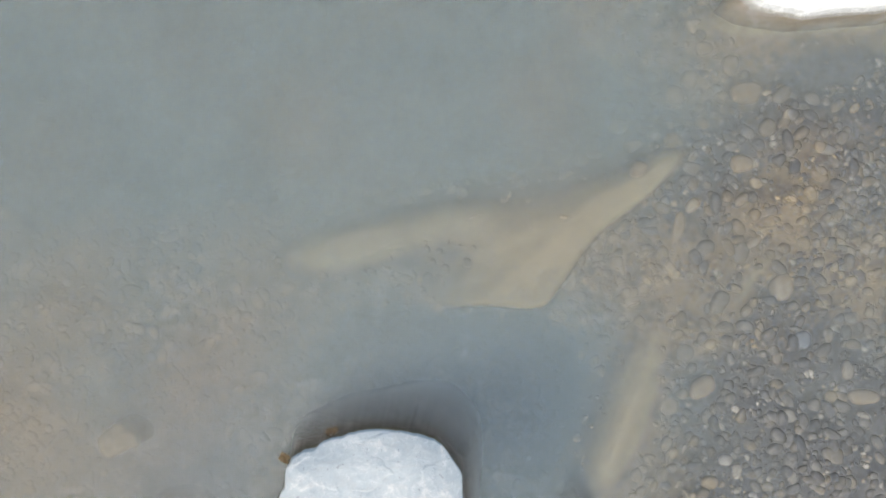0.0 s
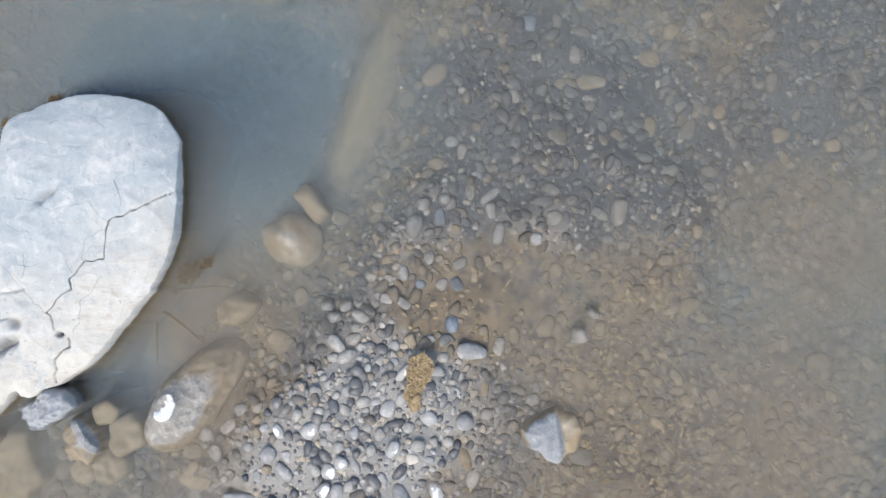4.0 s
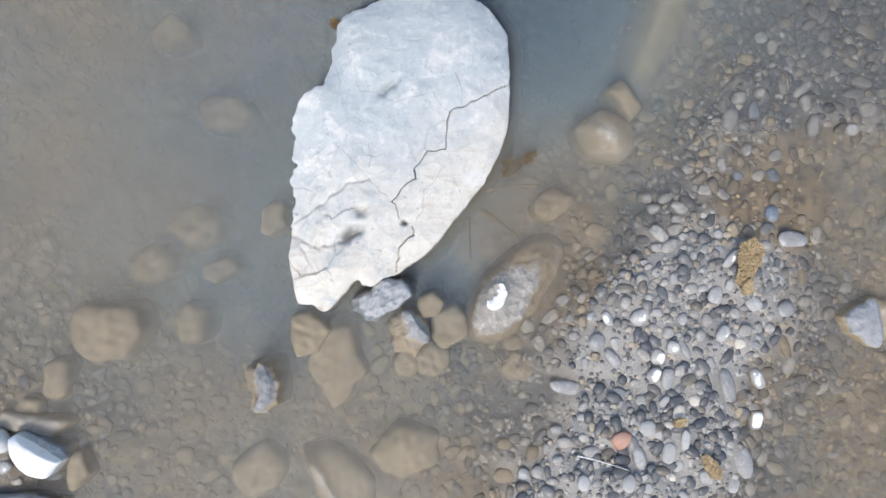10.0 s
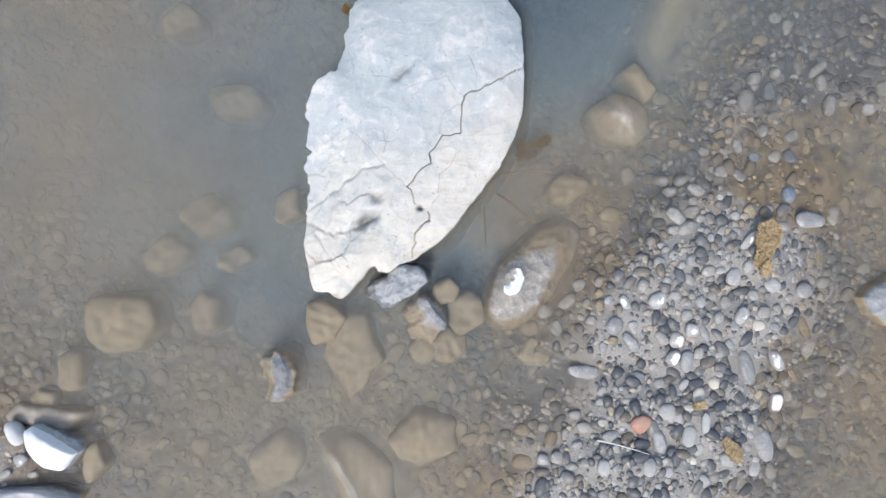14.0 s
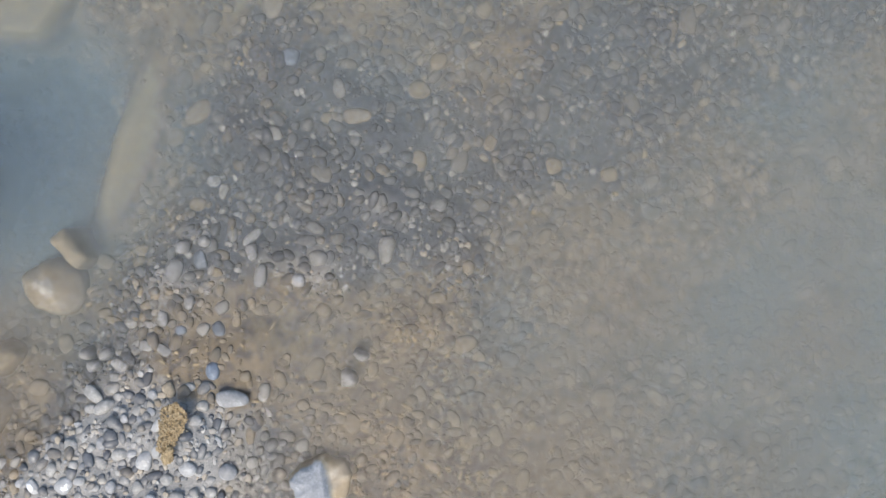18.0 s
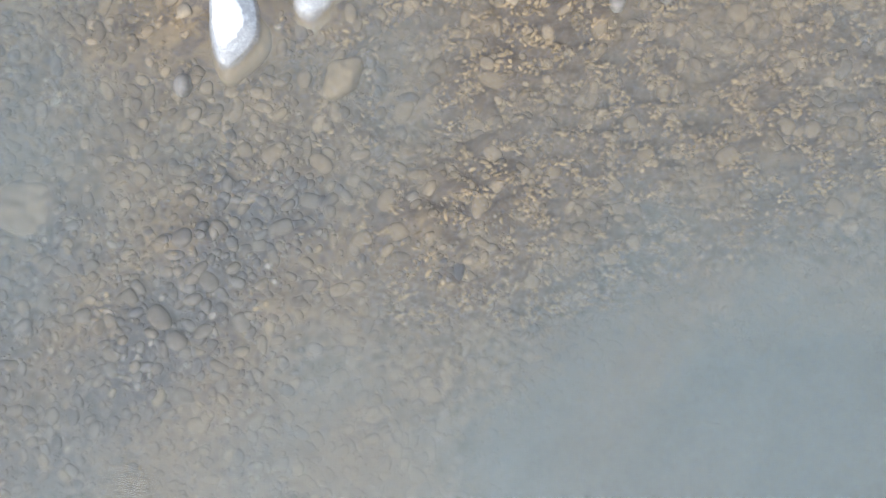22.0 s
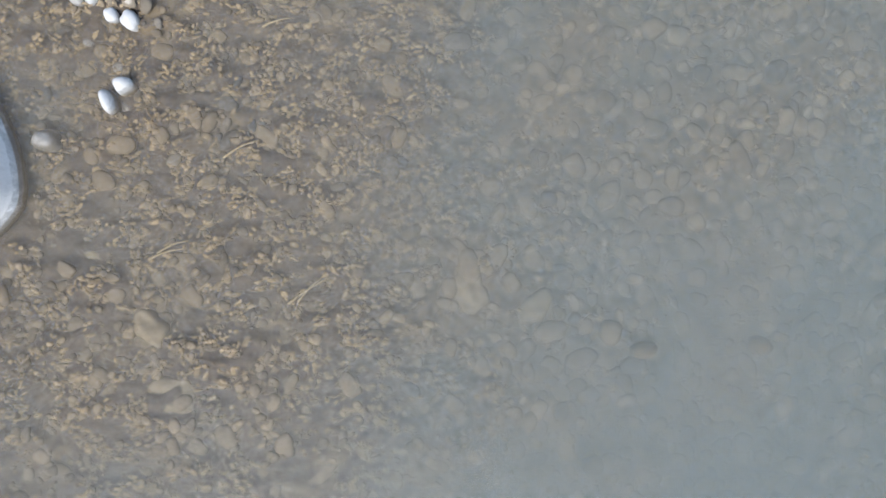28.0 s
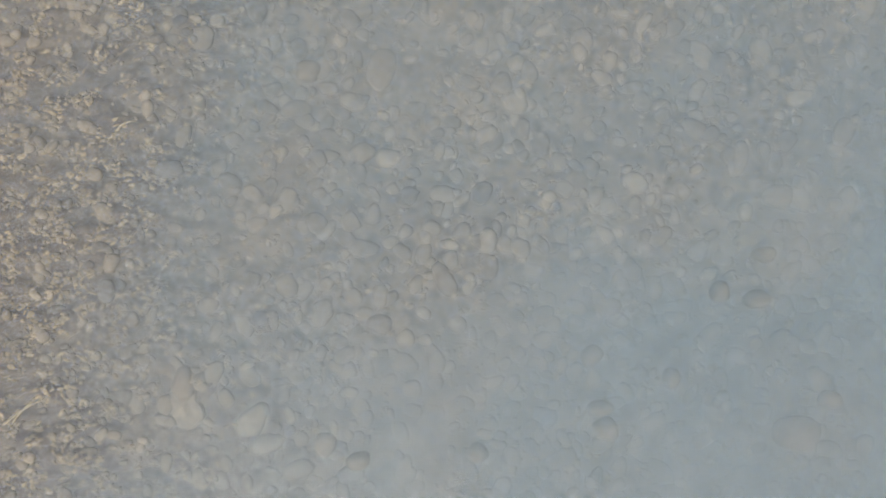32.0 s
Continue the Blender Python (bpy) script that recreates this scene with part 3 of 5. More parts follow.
def cut_rock(name, cx, cy, planes, top, material, label, dents=(), bottom=None, crown=3.0, rough=0.006, flare=0.08, tilt=(0, 0), seed=1, rim=None,
             around=72, rings=18, carve=None, category="rock", round_off=24.0, jag=0.0, ledge=0.0):
    """A rock cut by planes in outline, with a worn top and a foot sunk into the bed."""
    if bottom is None:
        bottom = float(bed_height(np.array(cx), np.array(cy))) - 0.05
    theta = np.linspace(0, 2 * np.pi, around, endpoint=False)
    radius = cut_radius(theta, planes, dents, round_off)
    calm = radius.copy()
    edge_waves = Waves(seed + 50, 0.12)
    radius = radius + rough * 0.9 * edge_waves(radius * np.cos(theta), radius * np.sin(theta))
    if jag:
        radius = radius + jag * (0.5 + 0.6 * smoothstep(0.25, -0.4, np.cos(theta))) * Fractal(seed + 70, 0.16, 3)(radius * np.cos(theta), radius * np.sin(theta))
    s = np.linspace(0.02, 1.0, rings) ** 0.85
    low, high, thick = Waves(seed, 0.25), Waves(seed + 9, 0.07), top - bottom
    body = min(0.5, 0.6 * float(radius.mean()) / thick) if rim is None else (top - rim) / thick
    vertices = []
    px, py = s[:, None] * radius * np.cos(theta), s[:, None] * radius * np.sin(theta)
    pz = top - body * thick * (1 - (1 - s ** crown) ** (1 / crown))[:, None] + tilt[0] * px + tilt[1] * py
    pz = pz + rough * (1.3 * low(px, py) + 0.6 * high(px, py)) * (1 - 0.4 * s[:, None])
    if carve is not None:
        pz = carve(px + cx, py + cy, pz)
    layers = [np.stack([px, py, pz], -1)]
    skirt = 7
    for k in range(1, skirt + 1):
        f = k / skirt
        r = (radius * (1 - f) ** 2 + calm * (1 - (1 - f) ** 2)) * (1 + flare * math.sin(f * 1.9)) + 0.5 * jag * low(calm * np.cos(theta) + 2.5 * f, calm * np.sin(theta) - 1.7 * f)
        r = r + ledge * min(1.0, max(0.0, 3.2 * (f - 0.143))) * smoothstep(-0.2, 0.5, np.cos(theta + 0.25))      # a drowned ledge on one side
        r = r + 0.9 * ledge * min(1.0, 0.28 + 2.4 * (f - 0.143)) * smoothstep(0.35, 0.8, np.sin(theta))      # and a low sill behind
        x, y = r * np.cos(theta), r * np.sin(theta)
        z = pz[-1] * (1 - f) + bottom * f
        layers.append(np.stack([x, y, z + 0 * x], -1)[None])
    grid = np.concatenate(layers)
    n_rows = len(grid)
    vertices = [(0.0, 0.0, float(pz[0].mean()))] + [tuple(v) for v in grid.reshape(-1, 3)]
    faces = [(0, 1 + k, 1 + (k + 1) % around) for k in range(around)]
    for r in range(n_rows - 1):
        o, p = 1 + r * around, 1 + (r + 1) * around
        faces += [(o + k, p + k, p + (k + 1) % around, o + (k + 1) % around) for k in range(around)]
    faces.append(tuple(1 + (n_rows - 1) * around + k for k in reversed(range(around))))
    ob = mesh_object(name, vertices, faces, material)
    ob.location = (cx, cy, 0)
    return tagged(ob, label, category)


crack = [(0.10, 0.645), (0.037, 0.617), (-0.04, 0.572), (-0.116, 0.535), (-0.184, 0.506), (-0.188, 0.415), (-0.196, 0.354), (-0.231, 0.34), (-0.269, 0.34), (-0.328, 0.262),
         (-0.325, 0.22), (-0.377, 0.182), (-0.423, 0.122)]
crack_end = [(-0.423, 0.122), (-0.401, 0.084), (-0.394, 0.046)]
side_crack = [(-0.341, 0.015), (-0.334, -0.023), (-0.395, -0.075), (-0.403, -0.128), (-0.408, -0.18)]
hair_cracks = [[(-0.185, 0.472), (-0.238, 0.458), (-0.276, 0.416), (-0.281, 0.348)], [(-0.64, 0.344), (-0.573, 0.275), (-0.498, 0.191), (-0.431, 0.122)],
               [(-0.569, 0.601), (-0.479, 0.585), (-0.418, 0.546), (-0.342, 0.568), (-0.244, 0.59), (-0.222, 0.536), (-0.192, 0.513)],
               [(-0.674, 0.708), (-0.645, 0.632), (-0.653, 0.602)], [(-0.526, 0.373), (-0.512, 0.313), (-0.528, 0.267)],
               [(-0.202, 0.271), (-0.233, 0.226), (-0.286, 0.174), (-0.295, 0.083), (-0.318, 0.038)],
               [(-0.857, -0.055), (-0.805, -0.108), (-0.752, -0.169), (-0.715, -0.23)], [(-0.805, -0.154), (-0.836, -0.199)]]
CRACKS = [(crack, 0.0017, 0.022, 0.62), (crack_end, 0.0022, 0.010, 0.5), (side_crack, 0.0023, 0.02, 0.7)] + [(line, 0.0020, 0.0018, 0.36) for line in hair_cracks]
ledges = [([(-0.87, 0.03), (-0.726, 0.118), (-0.619, 0.2), (-0.528, 0.222)], 0.011), ([(-0.87, -0.02), (-0.759, -0.078), (-0.637, -0.049), (-0.56, 0.0)], 0.011),
          ([(-0.83, -0.08), (-0.76, -0.19), (-0.70, -0.29)], 0.008)]
crack_waves = Waves(31, 0.05)
boulder_grain, boulder_facets = Fractal(33, 0.13, 4, 0.45), Fractal(34, 0.6, 3, 0.35)
STRATA = radians(29)
flake_rng = np.random.default_rng(36)
FLAKES = np.stack([flake_rng.uniform(-1.05, 0.35, 150), flake_rng.uniform(-0.45, 1.2, 150), flake_rng.uniform(-0.22, 0.22, 150), flake_rng.uniform(-0.3, 0.3, 150),
                   flake_rng.uniform(-0.010, 0.010, 150)], 1)


def flaked(x, y):
    """Flat broken flakes that lie along the strata, each with a tilt and a step of its own."""
    wx, wy = x + 0.006 * crack_waves(x * 0.5, y * 0.5), y + 0.006 * crack_waves(y * 0.5, x * 0.5)
    best, height = np.full(x.shape, 9.0), np.zeros(x.shape)
    c, s = math.cos(STRATA), math.sin(STRATA)
    for fx, fy, tx, ty, step in FLAKES:
        u, v = c * (wx - fx) + s * (wy - fy), -s * (wx - fx) + c * (wy - fy)
        far = (u * 0.55) ** 2 + v * v
        near = far < best
        best = np.where(near, far, best)
        height = np.where(near, tx * u * 0.4 + ty * v + step, height)
    return height


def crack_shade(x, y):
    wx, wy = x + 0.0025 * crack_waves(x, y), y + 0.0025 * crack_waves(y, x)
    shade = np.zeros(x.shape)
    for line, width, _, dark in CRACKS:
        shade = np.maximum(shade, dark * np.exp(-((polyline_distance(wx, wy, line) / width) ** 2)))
    # shade of the hollows, painted in because the high sun fills them
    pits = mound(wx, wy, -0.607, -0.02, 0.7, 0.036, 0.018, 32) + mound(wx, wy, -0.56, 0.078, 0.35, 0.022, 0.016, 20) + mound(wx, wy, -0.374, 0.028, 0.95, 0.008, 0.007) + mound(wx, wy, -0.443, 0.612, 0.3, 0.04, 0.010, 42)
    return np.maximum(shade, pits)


BOULDER_PLANES = [(-160, 0.638), (-105, 0.771), (-64, 0.518), (-46, 0.421), (-38, 0.391), (-22, 0.416), (-6, 0.465), (4, 0.508), (34, 0.674), (75, 0.737), (88, 0.708), (104, 0.671), (115, 0.646), (157, 0.467), (176, 0.466)]
BOULDER_DENTS = [(50, 9, 0.016), (252, 4.2, -0.10), (245, 1.6, 0.028), (262, 6, -0.028), (272, 8, -0.02), (236, 4, 0.022), (224, 3, 0.02), (135, 12, -0.068), (222, 4, -0.029), (210, 9, -0.026), (190, 3, -0.02), (175, 3, -0.02)]


def carve_boulder(x, y, z):
    wx, wy = x + 0.0025 * crack_waves(x, y), y + 0.0025 * crack_waves(y, x)
    for line, width, depth, _ in CRACKS:
        z = z - depth * np.exp(-((polyline_distance(wx, wy, line) / width) ** 2))
    z = z - 0.035 * np.exp(-(((x + 0.374) / 0.012) ** 2 + ((y - 0.028) / 0.009) ** 2))
    z = z - mound(wx, wy, -0.607, -0.02, 0.06, 0.036, 0.016, 32) - mound(wx, wy, -0.443, 0.612, 0.03, 0.04, 0.012, 42) - mound(wx, wy, -0.56, 0.078, 0.045, 0.020, 0.016, 20)
    for line, depth in ledges:
        gap = polyline_distance(wx, wy, line)
        z = z - depth * np.exp(-((gap / 0.009) ** 2)) - 0.4 * depth * np.exp(-((gap / 0.05) ** 2))
    flank = smoothstep(-0.50, -0.68, x + 0.25 * (y - 0.05)) * smoothstep(0.42, 0.20, y)
    theta = np.arctan2(y - 0.36, x + 0.40)
    outward = np.hypot(x + 0.40, y - 0.36) / cut_radius(theta, BOULDER_PLANES, BOULDER_DENTS, 60.0)
    # the top falls off to the east, and lower still to the north, where it meets the water
    fall = np.maximum(0.055 * smoothstep(-0.3, 0.4, np.maximum(np.cos(theta + 0.2), -np.sin(theta) - 0.5)), 0.105 * smoothstep(0.35, 0.95, np.sin(theta + 0.15)))
    z = z - fall * np.clip(outward, 0, 1.05) ** 5
    z = z + flaked(x, y) * (0.09 + 0.30 * flank)
    z = z + 0.0007 * boulder_grain(x, y) * (0.8 + 0.3 * flank) + 0.006 * boulder_facets(x, y)
    return z - 0.05 * smoothstep(0.22, 0.02, x + 0.86 + 0.006 * boulder_grain(y, x)) * smoothstep(0.5, 0.3, y)


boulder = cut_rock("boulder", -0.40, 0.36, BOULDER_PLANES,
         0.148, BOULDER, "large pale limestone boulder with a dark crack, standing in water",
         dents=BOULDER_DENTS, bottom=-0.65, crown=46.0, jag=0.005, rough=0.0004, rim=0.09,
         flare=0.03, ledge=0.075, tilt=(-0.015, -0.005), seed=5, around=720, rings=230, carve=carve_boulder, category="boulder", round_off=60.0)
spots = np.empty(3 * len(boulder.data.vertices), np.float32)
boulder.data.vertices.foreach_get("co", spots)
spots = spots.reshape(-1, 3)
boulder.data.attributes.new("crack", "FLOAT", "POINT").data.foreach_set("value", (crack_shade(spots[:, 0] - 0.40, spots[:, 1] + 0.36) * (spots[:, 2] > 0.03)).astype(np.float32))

cut_rock("rock", 7.350, 4.085, [(-172, 0.292), (-147, 0.291), (-131, 0.308), (-114, 0.347), (-57, 0.314), (-41, 0.276), (-2, 0.320), (18, 0.328), (34, 0.361), (72, 0.436),
                                (104, 0.465), (157, 0.361)], 0.20, PALE_ROCK, "big smooth white boulder drying in the sun", dents=[(297, 13, -0.022)], crown=2.6, rim=0.045, seed=11, rough=0.0025, around=120, rings=30)
cut_rock("rock", 6.89, 4.30, [(-134, 0.218), (-103, 0.174), (-77, 0.147), (-44, 0.166), (-4, 0.185), (34, 0.201), (52, 0.198), (90, 0.217), (165, 0.267)],
         0.17, PALE_ROCK, "smooth white rock beside a bigger one", crown=2.5, rim=0.045, seed=12, rough=0.0025, around=96, rings=24)
cut_rock("rock", 7.03, 3.875, [(-161, 0.096), (-131, 0.152), (-82, 0.223), (-28, 0.170), (-8, 0.133), (24, 0.101), (51, 0.148), (102, 0.216), (147, 0.180), (177, 0.118)],
         0.11, PALE_ROCK, "long white cobble leaning on the boulder", crown=2.3, rim=0.045, seed=13, around=80, rings=20, rough=0.0025)
cut_rock("rock", 6.711, 3.809, [(-168, 0.084), (-131, 0.179), (-46, 0.207), (-3, 0.086), (8, 0.075), (25, 0.114), (94, 0.224), (143, 0.170), (170, 0.109)],
         0.10, PALE_ROCK, "narrow white cobble at the water's edge", crown=2.3, rim=0.045, seed=14, around=80, rings=20, rough=0.0025)
cut_rock("rock", 5.995, 3.947, [(-168, 0.161), (-106, 0.112), (-78, 0.096), (-48, 0.111), (10, 0.148), (64, 0.110), (96, 0.091), (112, 0.102)],
         0.052, LIGHT, "wet grey rock with a pale crest", crown=2.2, rim=0.005, seed=15)
cut_rock("rock", 4.614, 3.208, [(-171, 0.102), (-143, 0.146), (-55, 0.147), (-44, 0.133), (-8, 0.115), (18, 0.124), (66, 0.173), (109, 0.188), (176, 0.109)],
         0.064, WET_PALE, "white topped rock rising from the shallows", crown=1.7, rim=-0.02, seed=16, flare=0.35, tilt=(-0.14, 0.0), round_off=7.0, rough=0.0015)
cut_rock("rock", 4.939, 3.373, [(-163, 0.116), (-112, 0.164), (-52, 0.131), (-35, 0.117), (-6, 0.118), (31, 0.148), (90, 0.172), (125, 0.148), (177, 0.092)],
         0.045, WET_PALE, "pale rock just breaking the surface", crown=1.6, rim=-0.03, seed=17, flare=0.35, tilt=(0.0, 0.06), round_off=6.0, rough=0.0015)
cut_rock("rock", 1.70, 2.965, [(-126, 0.211), (-100, 0.113), (-85, 0.09), (-59, 0.176), (56, 0.238), (99, 0.143), (130, 0.189)],
         0.10, PALE_ROCK, "pale rock on a sunken sandy shelf", crown=2.5, rim=0.045, seed=18, flare=0.45)
# far shoulder cut below the dry line, so wet grey paints its shaded side
cut_rock("rock", -2.018, -0.997, [(-175, 0.112), (-147, 0.090), (-132, 0.085), (-99, 0.093), (-46, 0.105), (13, 0.123), (68, 0.064), (106, 0.105)],
         0.105, WET_PALE, "smooth white cobble with a wet, shaded grey shoulder on the gravel shore", dents=[(39, 18, -0.013)], crown=2.2, rim=0.045, seed=19, rough=0.003, around=120, rings=36,
         carve=lambda x, y, z: z - 0.085 * smoothstep(0.032, 0.052, 0.53 * (x + 2.018) + 0.85 * (y + 0.997)))
cut_rock("rock", -2.238, -1.255, [(-100, 0.116), (-81, 0.099), (-38, 0.228), (75, 0.107), (89, 0.068), (157, 0.302)],
         0.075, SLAB, "flat pale grey slab on the shore", crown=6, rim=0.045, seed=20, rough=0.006, around=140, rings=40, jag=0.008, carve=lambda x, y, z: z + 0.003 * boulder_grain(1.3 * y, 1.3 * x))
cut_rock("rock", 0.123, -0.264, [(-135, 0.291), (-81, 0.228), (-48, 0.155), (-34, 0.142), (-23, 0.168), (38, 0.294), (92, 0.233), (126, 0.149), (134, 0.139), (152, 0.153), (177, 0.202)],
         0.026, CRUST, "crusted grey rock with a dry white patch", crown=1.5, rim=-0.045, rough=0.005, flare=0.15, tilt=(-0.10, -0.05), around=200, rings=70, round_off=7.0, jag=0.003,
         carve=lambda x, y, z: z + 0.0016 * boulder_grain(x * 1.5, y * 1.5) + 0.003 * boulder_facets(2 * x, 2 * y) + np.minimum(mound(x, y, 0.030, -0.290, 0.110, 0.045, 0.029, 62), 0.050 + 0.001 * boulder_grain(2 * x, 2 * y)), seed=21)
TWO_TONE = stone_material("two_tone_rock", (0.24, 0.245, 0.25), (0.31, 0.315, 0.32), (0.42, 0.43, 0.435), dry_line=0.05, coat=(0.46, 0.365, 0.225), coat_depth=0.020, wet_gloss=0.65)
cut_rock("rock", 1.728, -0.405, [(-160, 0.125), (-119, 0.104), (-59, 0.119), (-18, 0.120), (30, 0.125), (76, 0.105), (111, 0.096), (140, 0.112)],
         0.034, TWO_TONE, "angular grey rock half coated with tan silt", crown=4, rim=-0.03, seed=22, tilt=(-0.08, -0.02), rough=0.003, round_off=50, around=120, rings=40, jag=0.004,
         carve=lambda x, y, z: z - 0.026 * smoothstep(1.735, 1.775, x + 0.15 * (y + 0.4)) + 0.0012 * boulder_grain(y, x))
cut_rock("rock", -0.493, -0.315, [(-125, 0.118), (-67, 0.066), (-48, 0.083), (37, 0.139), (96, 0.090), (131, 0.080)],
         0.075, FRAGMENT, "broken blue-grey rock under the boulder", crown=5, rim=0.005, seed=23, tilt=(0.2, 0.25), rough=0.006, round_off=50, around=120, rings=40, jag=0.006, carve=lambda x, y, z: z + 0.004 * boulder_grain(1.3 * y, 1.3 * x) + 0.012 * boulder_facets(3 * x, 3 * y))
wedge_ridge = [(-0.372, -0.368), (-0.335, -0.43), (-0.300, -0.468), (-0.268, -0.505)]
cut_rock("rock", -0.352, -0.455, [(-153, 0.105), (-104, 0.110), (-51, 0.104), (5, 0.088), (60, 0.085), (99, 0.100), (134, 0.102)],
         -0.004, HALF_SILTED, "split tan rock with a pale grey ridge in shallow water", crown=3, rim=-0.05, seed=24, tilt=(0.12, 0.05), rough=0.004, round_off=50, around=140, rings=46, jag=0.006,
         carve=lambda x, y, z: z + 0.042 * np.exp(-np.maximum(polyline_distance(x, y, wedge_ridge) - 0.016, 0) / 0.016) + 0.002 * boulder_grain(1.4 * y, 1.4 * x))
tip_ridge = [(-1.035, -0.615), (-1.000, -0.68), (-1.005, -0.74), (-1.035, -0.80)]
cut_rock("rock", -1.028, -0.700, [(-161, 0.078), (-72, 0.118), (0, 0.085), (22, 0.076), (70, 0.100), (125, 0.098)],
         -0.012, HALF_SILTED, "jagged tan rock with a grey crest above the water", dents=[(231, 18, -0.019), (111, 18, -0.015)], crown=2.5, rim=-0.035, seed=25, tilt=(0.15, -0.05), rough=0.005, round_off=50,
         around=140, rings=46, jag=0.008, carve=lambda x, y, z: z + 0.032 * np.exp(-np.maximum(polyline_distance(x, y, tip_ridge) - 0.020, 0) / 0.02) + 0.0015 * boulder_grain(1.6 * y, 1.6 * x))
slab_ridge = [(-0.80, -1.08), (-0.743, -1.172), (-0.66, -1.31), (-0.60, -1.42)]
cut_rock("rock", -0.652, -1.205, [(-160, 0.131), (-146, 0.162), (-40, 0.242), (0, 0.130), (50, 0.130), (67, 0.160), (101, 0.220)],
         -0.055, RIDGED, "sunken tan slab with a sharp pale ridge", crown=3, seed=26, tilt=(-0.05, -0.03), rough=0.002, round_off=50, around=140, rings=40,
         carve=lambda x, y, z: z + 0.036 * np.exp(-np.maximum(polyline_distance(x, y, slab_ridge) - 0.016, 0) / 0.035))
cut_rock("rock", -0.70, -0.63, [(-150, 0.12), (-95, 0.21), (-40, 0.13), (20, 0.13), (60, 0.19), (110, 0.2), (170, 0.13)],
         -0.055, SILTED, "sunken brown slab below the boulder", crown=5, seed=27, rough=0.007, round_off=50)
cut_rock("rock", -0.83, -0.47, [(-150, 0.08), (-90, 0.10), (-20, 0.10), (45, 0.09), (110, 0.10), (170, 0.08)],
         -0.012, SILTED, "sunken angular brown rock", crown=4, seed=28, rough=0.006, round_off=50)
cut_rock("rock", 0.555, 0.44, [(-160, 0.13), (-100, 0.12), (-50, 0.14), (10, 0.12), (60, 0.11), (120, 0.12)],
         -0.022, RIDGED, "silt-brown rock with a wet grey peak", crown=1.35, seed=29, rough=0.004, round_off=7.0)
cut_rock("rock", 0.635, 0.605, [(-140, 0.045), (-52, 0.09), (38, 0.045), (128, 0.09)], -0.04, SILTED, "long sunken tan cobble", crown=2.2, seed=30, rough=0.003, round_off=7.0)
for n_rock, (x, y, r, long, turn, top) in enumerate((
        (-1.40, -0.44, 0.08, 1.2, 60, -0.12), (-1.60, -0.16, 0.09, 1.2, 0, -0.16),
        (-1.26, -0.18, 0.055, 1.5, 0, -0.13), (-1.00, 0.06, 0.065, 1.2, 60, -0.10), (-1.40, 0.02, 0.10, 1.3, -10, -0.18), (-0.38, -1.02, 0.11, 1.5, 5, -0.035),
        (-2.11, -0.82, 0.05, 1.3, -50, -0.04), (-1.06, -1.12, 0.10, 1.4, 10, -0.07), (-1.87, -1.09, 0.055, 2.0, 75, -0.008),
        (-1.27, 0.58, 0.09, 1.5, -30, -0.20), (-1.52, 0.96, 0.07, 1.3, 0, -0.16), (0.30, 0.12, 0.07, 1.3, 10, -0.05), (0.15, -0.62, 0.07, 1.2, 30, -0.05),
        (-0.175, -0.44, 0.08, 1.2, 60, -0.02), (-0.268, -0.345, 0.055, 1.2, 40, -0.02), (-0.37, -0.60, 0.06, 1.3, 20, -0.05), (-0.26, -0.60, 0.07, 1.3, 10, -0.05),
        (8.20, 3.56, 0.06, 2.3, -58, -0.045), (8.29, 3.29, 0.08, 1.3, -30, -0.08), (9.49, 3.77, 0.075, 1.3, 80, -0.13), (9.77, 3.71, 0.06, 1.4, 45, -0.15),
        (5.05, 3.02, 0.075, 2.0, 50, -0.05), (7.85, 3.85, 0.10, 1.3, 0, -0.10), (7.55, 3.95, 0.07, 1.7, 60, -0.08))):
    sides = [(turn + k * 60 + 8 * math.sin(5 * n_rock + k), r * (long if k % 3 == 0 else 0.5 + 0.5 * long if long < 1.6 and k % 3 == 1 else 1.0) * (1 + 0.08 * math.sin(7 * n_rock + 2 * k)))
             for k in range(6)]
    tagged(cut_rock("rock", x, y, sides, top, SILTED, "sunken rounded rock coated with brown silt", crown=2.8, seed=62 + n_rock, rough=0.006, around=56, rings=14, round_off=10 if long < 1.6 else 5),
           group="sunken rocks")


tagged(cut_rock("rock", -1.775, -0.472, [(4, 0.168), (44, 0.172), (92, 0.132), (138, 0.178), (181, 0.165), (222, 0.168), (268, 0.135), (318, 0.150)], -0.058, SILTED,
                "broad blocky rock coated with brown silt", crown=4, seed=60, rough=0.006, around=96, rings=24, round_off=22), group="sunken rocks")
tagged(cut_rock("rock", -1.992, -0.686, [(0, 0.060), (60, 0.092), (88, 0.108), (120, 0.092), (180, 0.060), (240, 0.090), (270, 0.106), (300, 0.092)], -0.045, SILTED,
                "long rounded cobble coated with brown silt", crown=2.5, seed=61, rough=0.003, around=72, rings=18, round_off=12), group="sunken rocks")
cut_rock("rock", -2.095, -0.880, [(-8, 0.200), (34, 0.165), (82, 0.046), (130, 0.125), (172, 0.205), (214, 0.165), (262, 0.050), (310, 0.125)], -0.012, RIDGED,
         "long flat grey slab just under the water", crown=3, seed=97, rough=0.002, around=96, rings=24, round_off=20)
cut_rock("rock", 8.804, 2.917, [(93, 0.11), (-26, 0.11), (-147, 0.108)], -0.132, TAN, "pale three-cornered slab sunk in murky water", crown=4, seed=96, rough=0.004, round_off=16)
